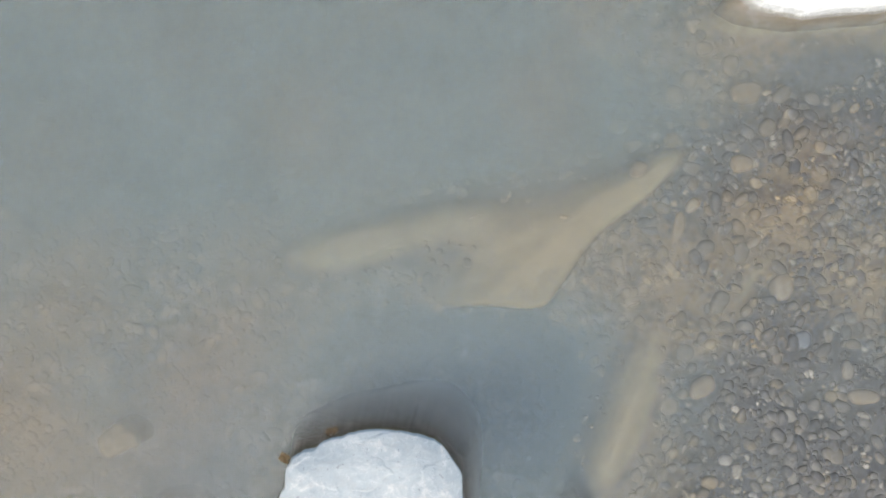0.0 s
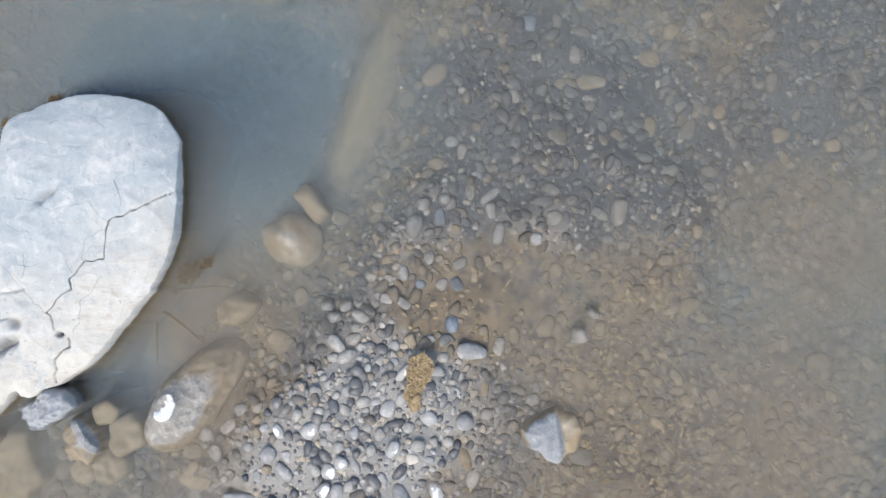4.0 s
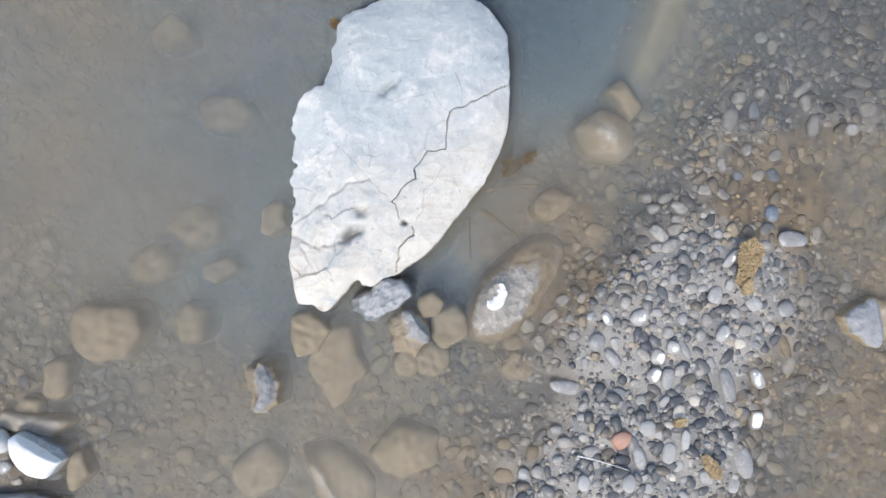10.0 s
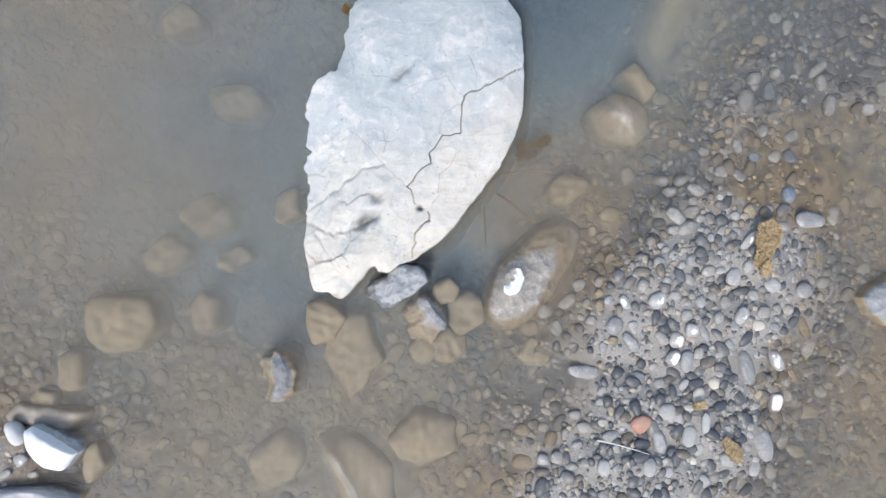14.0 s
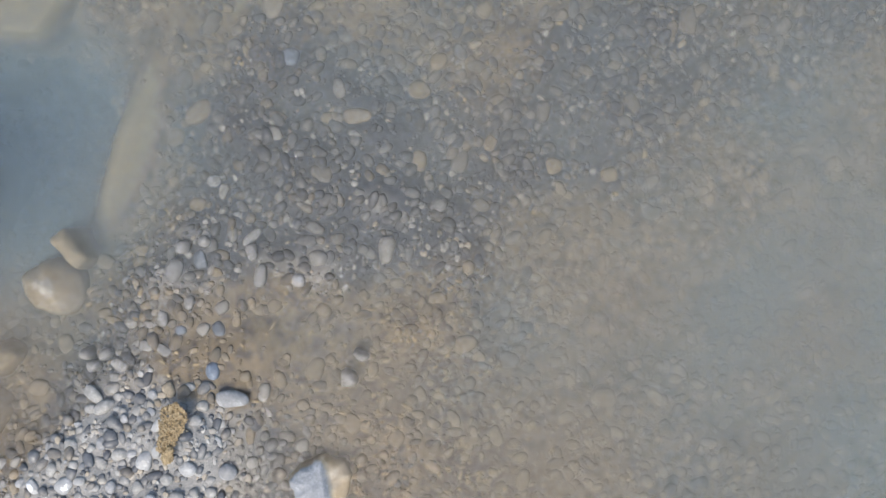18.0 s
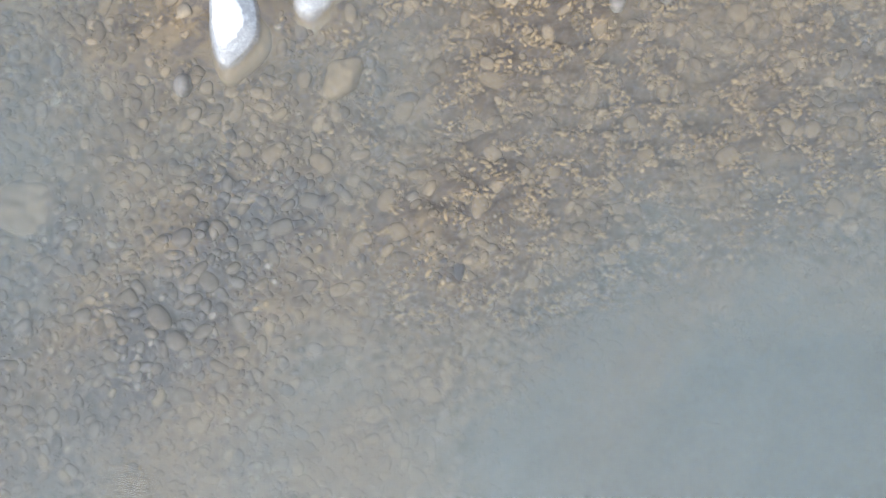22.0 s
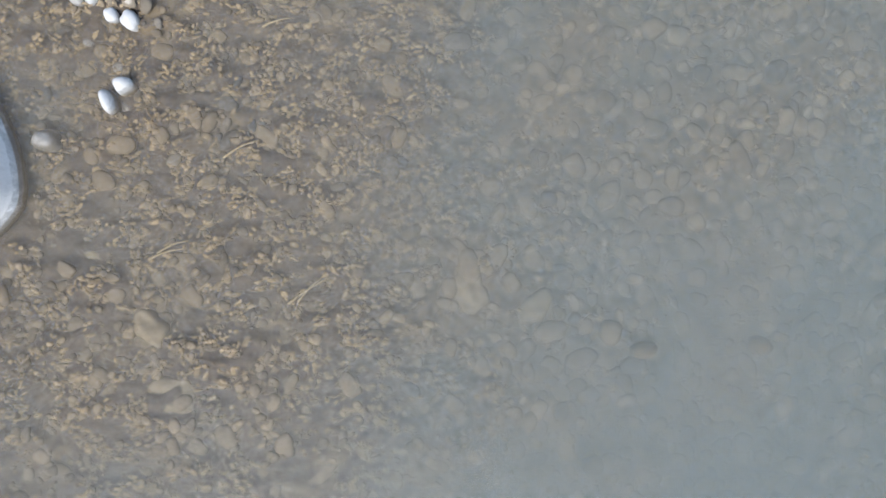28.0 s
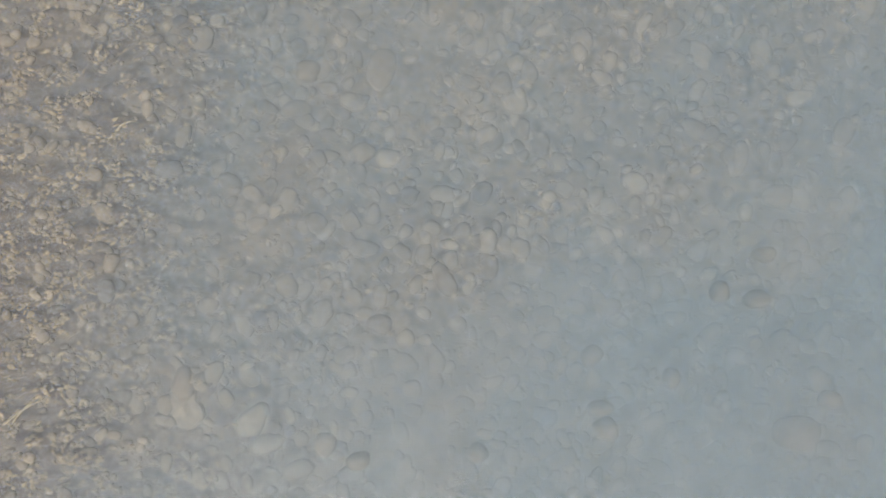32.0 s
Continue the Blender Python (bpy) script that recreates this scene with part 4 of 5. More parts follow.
cut_rock("rock", 3.68, 2.46, [(0, 0.20), (50, 0.15), (90, 0.125), (140, 0.15), (180, 0.21), (230, 0.15), (270, 0.125), (310, 0.15)], -0.125, SAND,
         "broad pale rock sunk in murky water", crown=1.8, seed=95, round_off=6.0)


# ---- single pebbles that lie on the bar and in the shallows ----
def unit_stone(seed, subdivisions, lump=0.10):
    bm = bmesh.new()
    bmesh.ops.create_icosphere(bm, subdivisions=subdivisions, radius=1.0)
    shift = Vector((seed * 3.7, seed * 1.3, seed * 2.1))
    power, skew = 2.2 + 0.2 * (seed % 4), 0.12 * math.sin(2.4 * seed)
    for v in bm.verts:
        p = v.co.copy()
        blunt = (abs(p.x) ** power + abs(p.y) ** power + abs(p.z) ** 2.2) ** (-1 / power)
        v.co = p * (blunt * (1 + lump * noise.noise(p * 0.9 + shift) * 2 + 0.45 * lump * noise.noise(p * 2.2 + shift)))
        v.co.x *= 1 + 0.5 * skew * v.co.y * v.co.x
        v.co.y *= 1 + skew * v.co.x
        if v.co.z < -0.55:
            v.co.z = -0.55
    vertices = np.array([v.co[:] for v in bm.verts])
    triangles = np.array([[v.index for v in f.verts] for f in bm.faces])
    bm.free()
    return vertices, triangles


PEBBLE_KINDS = {"g": (GREY, "smooth grey river pebble"), "l": (LIGHT, "smooth light grey river pebble"), "w": (WHITE, "white-topped river pebble"),
                "b": (TAN, "silt-brown river pebble"), "p": (PALE_ROCK, "dry white river pebble"), "s": (SILT_GREY, "dull grey river pebble"), "d": (BLUE, "dark blue-grey river pebble"), "r": (RED, "broken brick-red stone")}
pebble_meshes = {}
pebble_shapes = [unit_stone(seed, 3, 0.08 if seed % 2 else 0.13) for seed in range(1, 8)]
pebble_count = 0


def pebble(x, y, length, width, turn=0.0, kind="g", lift=0.0, top=None):
    global pebble_count
    shape = pebble_count % len(pebble_shapes)
    if (shape, kind) not in pebble_meshes:
        vertices, triangles = pebble_shapes[shape]
        data = bpy.data.meshes.new("pebble")
        data.from_pydata([tuple(v) for v in vertices], [], [tuple(t) for t in triangles.tolist()])
        data.polygons.foreach_set("use_smooth", [True] * len(data.polygons))
        data.materials.append(PEBBLE_KINDS[kind][0])
        pebble_meshes[shape, kind] = data
    ob = new("pebble", pebble_meshes[shape, kind])
    high = 0.30 * width
    base = float(bed_height(np.array(x), np.array(y)))
    if top is not None:
        high = max(high, 0.62 * (top - base))
        lift = (top - base) / high - 1.04
    lean = random.uniform(-9, 9)
    ob.matrix_world = pose(x, y, base + high * (0.04 + lift), lean, random.uniform(-7, 7), turn) @ Matrix.Diagonal((length / 2, width / 2, high, 1))
    where = "on the gravel bar" if base > -0.05 else "under shallow water"
    tagged(ob, PEBBLE_KINDS[kind][1] + " " + where, "pebble", "pebbles of the river")
    pebble_count += 1
    return ob


pebble(1.100, 0.505, 0.100, 0.074, 80, "l", 0.20)
pebble(1.214, 0.548, 0.084, 0.053, 100, "d")
pebble(1.141, 0.604, 0.066, 0.058, 0, "l", top=-0.010)
pebble(1.237, 0.629, 0.053, 0.053, 0, "l", top=-0.010)
pebble(1.438, 0.647, 0.106, 0.042, 40, "l", 0.20)
pebble(1.438, 0.578, 0.079, 0.053, 100, "l", top=-0.010)
pebble(1.476, 0.479, 0.100, 0.053, 80, "l", top=-0.010)
pebble(1.640, 0.456, 0.058, 0.058, 0, "l", 0.20)
pebble(1.286, 0.494, 0.047, 0.040, 0, "b")
pebble(1.057, 0.299, 0.069, 0.045, 95, "l", top=-0.010)
pebble(1.169, 0.370, 0.063, 0.047, 80, "l", top=-0.010)
pebble(1.298, 0.418, 0.053, 0.037, 80, "b")
pebble(0.978, 0.356, 0.058, 0.042, 20, "b")
pebble(1.133, 0.249, 0.047, 0.042, 0, "d")
pebble(1.293, 0.249, 0.069, 0.053, 120, "d")
pebble(0.981, 0.183, 0.063, 0.047, -10, "l", 0.20)
pebble(1.062, 0.162, 0.084, 0.042, -40, "l", top=-0.010)
pebble(1.138, 0.112, 0.079, 0.053, 120, "l", top=-0.010)
pebble(0.803, 0.150, 0.063, 0.047, 30, "l", top=-0.010)
pebble(0.715, 0.155, 0.063, 0.058, 0, "l", top=-0.010)
pebble(0.753, 0.097, 0.063, 0.047, 10, "l", top=-0.010)
pebble(0.867, 0.104, 0.079, 0.053, -30, "l", top=-0.010)
pebble(0.854, 0.051, 0.058, 0.037, 0, "l", top=-0.010)
pebble(1.062, 0.074, 0.095, 0.053, -15, "l", top=-0.010)
pebble(1.273, 0.079, 0.079, 0.063, 90, "d")
pebble(1.361, 0.101, 0.063, 0.047, 20, "l", top=-0.010)
pebble(1.408, 0.051, 0.053, 0.053, 0, "b")
pebble(1.361, -0.041, 0.132, 0.069, -5, "l", 0.45)
pebble(1.483, -0.023, 0.084, 0.053, 80, "g")
pebble(0.765, -0.015, 0.106, 0.053, -40, "g")
pebble(0.841, 0.003, 0.074, 0.053, 10, "g")
pebble(0.816, -0.068, 0.095, 0.058, 30, "g")
pebble(0.935, 0.020, 0.053, 0.047, 0, "l", top=-0.010)
pebble(0.753, -0.076, 0.058, 0.047, 0, "g")
pebble(1.070, -0.127, 0.095, 0.037, 50, "w", 0.38)
pebble(1.235, -0.068, 0.053, 0.047, 0, "g")
pebble(1.843, 0.028, 0.079, 0.074, 0, "l", top=-0.010)
pebble(1.899, 0.129, 0.069, 0.047, -40, "l", top=-0.010)
pebble(1.179, 0.010, 0.047, 0.037, 0, "g")
pebble(1.196, 0.789, 0.079, 0.063, 0, "b")
pebble(0.786, 0.323, 0.066, 0.053, 0, "b")
pebble(0.837, 0.292, 0.074, 0.032, -15, "b")
pebble(0.927, 0.541, 0.063, 0.058, 0, "b")
pebble(1.001, -0.289, 0.084, 0.063, 80, "w", 0.38)
pebble(1.174, -0.327, 0.074, 0.063, -40, "w", 0.38)
pebble(1.336, -0.353, 0.079, 0.074, 0, "l", 0.20)
pebble(1.432, -0.322, 0.058, 0.053, 0, "g")
pebble(1.421, -0.210, 0.084, 0.042, 90, "b")
pebble(0.666, -0.385, 0.084, 0.063, 40, "w", 0.38)
pebble(0.803, -0.294, 0.074, 0.047, -35, "g")
pebble(0.682, -0.225, 0.063, 0.053, 0, "g")
pebble(0.524, -0.395, 0.069, 0.042, -60, "w", 0.38)
pebble(0.854, -0.395, 0.058, 0.047, 80, "l", 0.20)
pebble(1.026, -0.454, 0.079, 0.053, 60, "w", 0.38)
pebble(1.194, -0.431, 0.047, 0.047, 0, "g")
pebble(1.109, -0.502, 0.053, 0.047, 0, "b")
pebble(0.910, -0.370, 0.047, 0.047, 0, "g")
pebble(0.803, -0.517, 0.063, 0.058, 0, "w", 0.38)
pebble(0.747, -0.563, 0.074, 0.063, 80, "w", 0.38)
pebble(0.862, -0.530, 0.090, 0.037, -60, "l", 0.20)
pebble(0.684, -0.555, 0.074, 0.047, -50, "g")
pebble(0.550, -0.568, 0.106, 0.053, -50, "l", 0.20)
pebble(0.727, -0.639, 0.069, 0.053, 50, "w", 0.38)
pebble(0.783, -0.657, 0.095, 0.058, 80, "l", 0.20)
pebble(0.836, -0.624, 0.058, 0.042, 80, "g")
pebble(0.651, -0.682, 0.053, 0.037, 0, "g")
pebble(1.062, -0.695, 0.153, 0.074, -75, "l", 0.20)
pebble(1.214, -0.670, 0.106, 0.063, -65, "w", 0.38)
pebble(1.204, -0.860, 0.095, 0.074, 80, "w", 0.38)
pebble(1.196, -0.796, 0.058, 0.042, 0, "g")
pebble(1.374, -0.619, 0.090, 0.058, 70, "g")
pebble(1.394, -0.916, 0.095, 0.069, 10, "g")
pebble(1.437, -0.822, 0.063, 0.053, -50, "g")
pebble(1.488, -0.796, 0.053, 0.042, 0, "g")
pebble(1.534, -0.725, 0.069, 0.042, 40, "g")
pebble(1.337, -0.522, 0.116, 0.053, 110, "b")
pebble(0.981, -0.588, 0.053, 0.032, -55, "l", 0.20)
pebble(0.689, -0.872, 0.079, 0.074, 0, "g")
pebble(0.740, -0.898, 0.053, 0.037, 80, "g")
pebble(0.854, -0.923, 0.095, 0.037, 85, "l", 0.20)
pebble(0.656, -1.004, 0.116, 0.063, -75, "l", 0.20)
pebble(0.783, -0.974, 0.095, 0.063, 80, "g")
pebble(0.950, -1.080, 0.074, 0.074, 0, "l", 0.20)
pebble(1.145, -1.045, 0.142, 0.079, -75, "l", 0.20)
pebble(1.260, -1.050, 0.079, 0.058, 80, "g")
pebble(1.331, -1.106, 0.100, 0.063, -5, "g")
pebble(1.599, -1.037, 0.053, 0.032, 0, "l", 0.20)
pebble(0.600, -1.100, 0.079, 0.063, 80, "g")
pebble(1.077, -0.954, 0.037, 0.037, 0, "g")
pebble(0.347, -0.705, 0.158, 0.074, -8, "l", 0.20)
pebble(0.182, -0.436, 0.063, 0.063, 0, "g")
pebble(0.115, -0.517, 0.090, 0.079, 0, "b")
pebble(0.227, -0.512, 0.079, 0.058, -50, "g")
pebble(0.283, -0.395, 0.090, 0.053, 40, "g")
pebble(0.385, -0.474, 0.053, 0.047, 0, "g")
pebble(0.481, -0.497, 0.079, 0.069, 50, "l", 0.20)
pebble(0.301, -0.897, 0.063, 0.047, 0, "l", 0.20)
pebble(0.347, -0.953, 0.074, 0.047, 0, "g")
pebble(0.197, -1.009, 0.069, 0.058, 80, "b")
pebble(-0.162, -1.026, 0.090, 0.058, 25, "b")
pebble(-0.200, -0.983, 0.069, 0.053, 80, "b")
pebble(0.076, -0.970, 0.069, 0.053, 0, "b")
pebble(0.169, -0.961, 0.053, 0.042, 0, "g")
pebble(0.258, -0.986, 0.058, 0.042, 80, "g")
pebble(0.423, -0.923, 0.053, 0.037, 0, "g")
pebble(0.069, -1.111, 0.095, 0.074, 0, "b")
pebble(0.156, -1.095, 0.058, 0.053, 0, "l", 0.20)
pebble(0.220, -1.088, 0.058, 0.058, 0, "g")
pebble(0.283, -1.121, 0.058, 0.037, 0, "g")
pebble(0.410, -1.105, 0.069, 0.058, 80, "l", 0.20)
pebble(-0.239, -1.116, 0.058, 0.053, 0, "b")
pebble(-0.098, -0.970, 0.058, 0.053, 0, "b")
pebble(0.413, -0.834, 0.047, 0.037, 0, "l", 0.20)
pebble(0.575, -0.923, 0.095, 0.074, 40, "r")
pebble(0.430, -0.593, 0.047, 0.037, 80, "l", 0.20)
pebble(1.194, 1.214, 0.155, 0.090, 35, "l", 0.35)
pebble(1.265, 0.892, 0.062, 0.052, 0, "l")
pebble(1.307, 0.843, 0.072, 0.046, 80, "g")
pebble(1.895, 1.171, 0.129, 0.067, 0, "g")
pebble(1.758, 1.165, 0.067, 0.062, 0, "g")
pebble(1.536, 1.093, 0.062, 0.062, 0, "g")
pebble(1.607, 1.429, 0.077, 0.077, 0, "d")
pebble(2.167, 1.290, 0.103, 0.088, 0, "b")
pebble(2.158, 0.972, 0.098, 0.072, 80, "b")
pebble(2.012, 0.577, 0.129, 0.077, 85, "g")
pebble(1.727, 0.549, 0.077, 0.067, 0, "g")
pebble(1.168, 2.635, 0.104, 0.088, 60, "b", 0.40)
pebble(1.106, 2.567, 0.098, 0.093, 0, "b", 0.40)
pebble(1.383, 2.548, 0.145, 0.098, 0, "b", 0.40)
pebble(0.880, 2.444, 0.114, 0.078, 0, "b", 0.40)
pebble(0.854, 2.590, 0.114, 0.073, 0, "b", 0.40)
pebble(0.918, 2.331, 0.093, 0.078, 0, "b", 0.40)
pebble(1.347, 2.221, 0.098, 0.078, 0, "b", 0.40)
pebble(0.894, 2.198, 0.088, 0.073, 60, "b", 0.40)
pebble(2.150, 2.623, 0.114, 0.104, 0, "b", 0.40)
pebble(0.440, 2.290, 0.130, 0.114, 0, "b", 0.40)
pebble(0.755, 2.363, 0.104, 0.083, 0, "b", 0.40)
pebble(0.680, 2.267, 0.083, 0.067, 80, "b", 0.40)
pebble(0.528, 2.362, 0.130, 0.062, 0, "b", 0.40)
pebble(1.218, 2.769, 0.078, 0.062, 0, "b", 0.40)
pebble(1.332, 2.686, 0.093, 0.078, 80, "b", 0.40)
pebble(1.069, 2.332, 0.093, 0.078, 0, "b", 0.40)
pebble(1.072, 1.929, 0.156, 0.052, 80, "b")
pebble(1.529, 1.669, 0.140, 0.104, 80, "g")
pebble(0.809, 1.777, 0.067, 0.062, 0, "b")
pebble(2.995, 0.902, 0.080, 0.075, 0, "b")
pebble(2.753, 0.942, 0.075, 0.070, 0, "b")
pebble(2.969, -0.092, 0.110, 0.085, 0, "b")
pebble(1.639, -0.267, 0.065, 0.060, 80, "g")
pebble(2.475, 1.043, 0.070, 0.055, 60, "b")
pebble(-2.404, -0.697, 0.084, 0.074, 10, "g")
pebble(-2.332, -0.685, 0.074, 0.063, 80, "g")
pebble(-2.269, -0.678, 0.063, 0.042, -30, "b")
pebble(-2.185, -0.661, 0.063, 0.047, 10, "g")
pebble(-2.275, -0.729, 0.074, 0.053, 0, "g")
pebble(-2.369, -0.786, 0.105, 0.090, 80, "w", 0.38)
pebble(-2.355, -0.875, 0.084, 0.068, 20, "l")
pebble(-2.452, -0.944, 0.116, 0.090, -60, "w", 0.38)
pebble(-2.361, -0.981, 0.095, 0.063, 20, "g")
pebble(-2.295, -0.982, 0.074, 0.047, -80, "g")
pebble(-2.357, -1.057, 0.121, 0.068, 8, "g")
pebble(-2.190, -0.940, 0.111, 0.068, -60, "p", top=0.065)
pebble(-2.180, -1.067, 0.063, 0.053, 30, "w", 0.38)
pebble(-2.428, -1.102, 0.053, 0.047, 0, "g")
pebble(-2.083, -0.795, 0.105, 0.068, -45, "b")
pebble(-2.241, -1.124, 0.068, 0.037, 25, "g")
pebble(-2.446, -0.625, 0.084, 0.063, 60, "w", 0.38)
pebble(-2.158, -0.902, 0.042, 0.034, 0, "g")
pebble(-2.006, -0.949, 0.053, 0.032, -10, "g")
pebble(-2.463, -1.038, 0.068, 0.042, 0, "g")
pebble(-2.008, -1.137, 0.079, 0.037, 0, "l")
pebble(-2.249, -0.786, 0.053, 0.042, 0, "b")
pebble(-2.299, -1.103, 0.047, 0.037, 40, "d")
pebble(-2.135, -1.135, 0.053, 0.037, 10, "g")
pebble(-1.960, -1.180, 0.058, 0.037, -20, "b")
pebble(4.384, 2.969, 0.096, 0.067, 80, "l", top=-0.015)
pebble(4.476, 2.964, 0.063, 0.053, 80, "b")
pebble(4.424, 2.858, 0.063, 0.058, 0, "g")
pebble(4.885, 3.012, 0.082, 0.063, 80, "b")
pebble(6.210, 3.336, 0.110, 0.067, 75, "l", top=-0.03)
pebble(6.429, 3.384, 0.101, 0.072, -75, "l", top=-0.03)
pebble(6.336, 3.531, 0.062, 0.058, 0, "b")
pebble(7.765, 4.306, 0.104, 0.090, 0, "g", top=0.012)
pebble(7.748, 4.406, 0.071, 0.038, 0, "b")
pebble(8.220, 4.345, 0.071, 0.066, 60, "b")
pebble(6.872, 3.768, 0.071, 0.062, 0, "g")
pebble(6.817, 4.102, 0.071, 0.057, 0, "p", top=0.060)
pebble(6.858, 4.064, 0.052, 0.038, -40, "p", top=0.060)
pebble(6.993, 4.203, 0.047, 0.033, 0, "p", top=0.060)
pebble(6.999, 4.078, 0.052, 0.038, 30, "p", top=0.060)
pebble(6.750, 3.994, 0.071, 0.057, 30, "p", top=0.060)
pebble(6.929, 4.231, 0.038, 0.028, 0, "p", top=0.060)
pebble(6.953, 4.145, 0.038, 0.028, 0, "p", top=0.060)
pebble(6.830, 4.007, 0.043, 0.033, 20, "p", top=0.060)
pebble(6.786, 3.892, 0.052, 0.038, 20, "p", top=0.060)
pebble(6.757, 4.085, 0.085, 0.066, 10, "p", top=0.060)
pebble(6.819, 4.047, 0.052, 0.043, 0, "p", top=0.060)
pebble(6.882, 4.156, 0.052, 0.043, 30, "p", top=0.060)
pebble(6.924, 4.110, 0.043, 0.038, 0, "p", top=0.060)
pebble(6.945, 4.202, 0.052, 0.043, -30, "p", top=0.060)
pebble(6.793, 3.985, 0.057, 0.047, 0, "p", top=0.060)
pebble(6.906, 4.060, 0.047, 0.038, 40, "g")
pebble(8.200, 4.961, 0.083, 0.060, 0, "p", top=0.045)
pebble(7.949, 4.887, 0.092, 0.064, 80, "p", top=0.045)
pebble(8.102, 4.786, 0.088, 0.064, -40, "p", top=0.045)
pebble(8.030, 4.802, 0.060, 0.051, -70, "p", top=0.045)
pebble(7.883, 4.868, 0.055, 0.046, 0, "p", top=0.045)
pebble(7.963, 4.680, 0.064, 0.060, 0, "b")
pebble(8.029, 4.616, 0.051, 0.046, 0, "g")
pebble(8.084, 4.530, 0.074, 0.060, 20, "p", top=0.045)
pebble(8.020, 4.469, 0.101, 0.055, -65, "p", top=0.045)
pebble(7.889, 4.598, 0.092, 0.055, -40, "b")
pebble(8.209, 4.686, 0.092, 0.069, -10, "b")
pebble(7.906, 4.714, 0.041, 0.037, 0, "g")
pebble(8.430, 4.764, 0.069, 0.051, -40, "b")
pebble(8.628, 4.377, 0.138, 0.078, -30, "b")
pebble(8.357, 4.424, 0.092, 0.051, -70, "b")
pebble(8.258, 4.381, 0.055, 0.055, 0, "b")
pebble(7.978, 4.154, 0.101, 0.083, 0, "b")
pebble(8.257, 4.255, 0.069, 0.060, 0, "g")
pebble(8.070, 4.456, 0.055, 0.046, 0, "g")
pebble(8.406, 4.556, 0.069, 0.051, 20, "b")
pebble(8.100, 4.855, 0.060, 0.046, 0, "b")
pebble(8.557, 4.676, 0.078, 0.055, -20, "b")

pebble(10.284, 5.267, 0.187, 0.120, 80, "b", top=-0.140)
pebble(10.218, 4.900, 0.107, 0.085, 30, "b", top=-0.140)
pebble(10.371, 4.832, 0.112, 0.096, 60, "b", top=-0.217)
pebble(10.478, 4.753, 0.112, 0.096, 0, "b", top=-0.217)
pebble(10.888, 4.845, 0.120, 0.094, 60, "b", top=-0.217)
pebble(12.057, 4.787, 0.160, 0.120, 0, "b", top=-0.217)
pebble(11.223, 5.007, 0.107, 0.075, 80, "b", top=-0.217)
pebble(11.027, 5.049, 0.107, 0.080, 0, "b", top=-0.217)
pebble(10.988, 4.416, 0.134, 0.102, 60, "b", top=-0.217)
pebble(9.471, 5.076, 0.120, 0.102, 30, "b", top=-0.140)
pebble(9.434, 4.954, 0.120, 0.067, 80, "b", top=-0.140)
pebble(9.206, 5.221, 0.134, 0.094, 0, "b", top=-0.140)
pebble(10.460, 3.866, 0.102, 0.085, 0, "b", top=-0.217)
pebble(10.534, 4.038, 0.102, 0.075, 130, "b", top=-0.217)
pebble(12.012, 4.312, 0.107, 0.080, 20, "b", top=-0.217)
pebble(11.313, 3.795, 0.120, 0.064, 20, "b", top=-0.217)
pebble(12.203, 3.711, 0.200, 0.160, 0, "b", top=-0.217)
pebble(10.760, 5.254, 0.107, 0.080, 60, "b", top=-0.217)
pebble(11.067, 5.301, 0.120, 0.094, 0, "b", top=-0.217)
pebble(11.340, 3.706, 0.120, 0.107, 0, "b", top=-0.217)
pebble(11.885, 5.207, 0.160, 0.107, 130, "b", top=-0.217)
pebble(10.092, 3.615, 0.107, 0.094, 80, "b", top=-0.140)
pebble(9.312, 3.674, 0.107, 0.094, 60, "b", top=-0.140)
pebble(10.240, 3.547, 0.107, 0.067, 10, "b", top=-0.140)
pebble(10.773, 3.577, 0.102, 0.080, 0, "b", top=-0.217)
pebble(11.636, 3.947, 0.096, 0.075, 80, "b", top=-0.217)
pebble(12.029, 4.519, 0.096, 0.075, 0, "b", top=-0.217)
pebble(11.841, 4.343, 0.096, 0.075, 80, "b", top=-0.217)
pebble(11.268, 4.032, 0.107, 0.080, 50, "b", top=-0.217)
pebble(12.343, 3.874, 0.107, 0.080, 0, "b", top=-0.217)
pebble(9.963, 5.251, 0.107, 0.094, 0, "b", top=-0.140)
pebble(11.761, 4.899, 0.107, 0.080, 0, "b", top=-0.217)
pebble(9.007, 4.077, 0.134, 0.094, 20, "b", top=-0.140)
pebble(8.816, 4.678, 0.160, 0.107, 0, "b", top=-0.140)

taken = np.array([(o.location.x, o.location.y, o.dimensions.x / 2) for o in scene.objects if o.name.startswith("pebble")])
spare, tries = 90, 0
while spare and tries < 5000:
    tries += 1
    x, y = random.uniform(0.15, 1.35), random.uniform(-1.45, 0.35)
    size = random.uniform(0.028, 0.055)
    if bed_height(np.array(x), np.array(y)) < -0.05 or np.any(np.hypot(taken[:, 0] - x, taken[:, 1] - y) < taken[:, 2] + size * 0.55):
        continue
    pebble(x, y, size * random.uniform(1.0, 1.5), size, random.uniform(0, 180), random.choice("ggglbg"))
    taken = np.vstack([taken, (x, y, size * 0.6)])
    spare -= 1


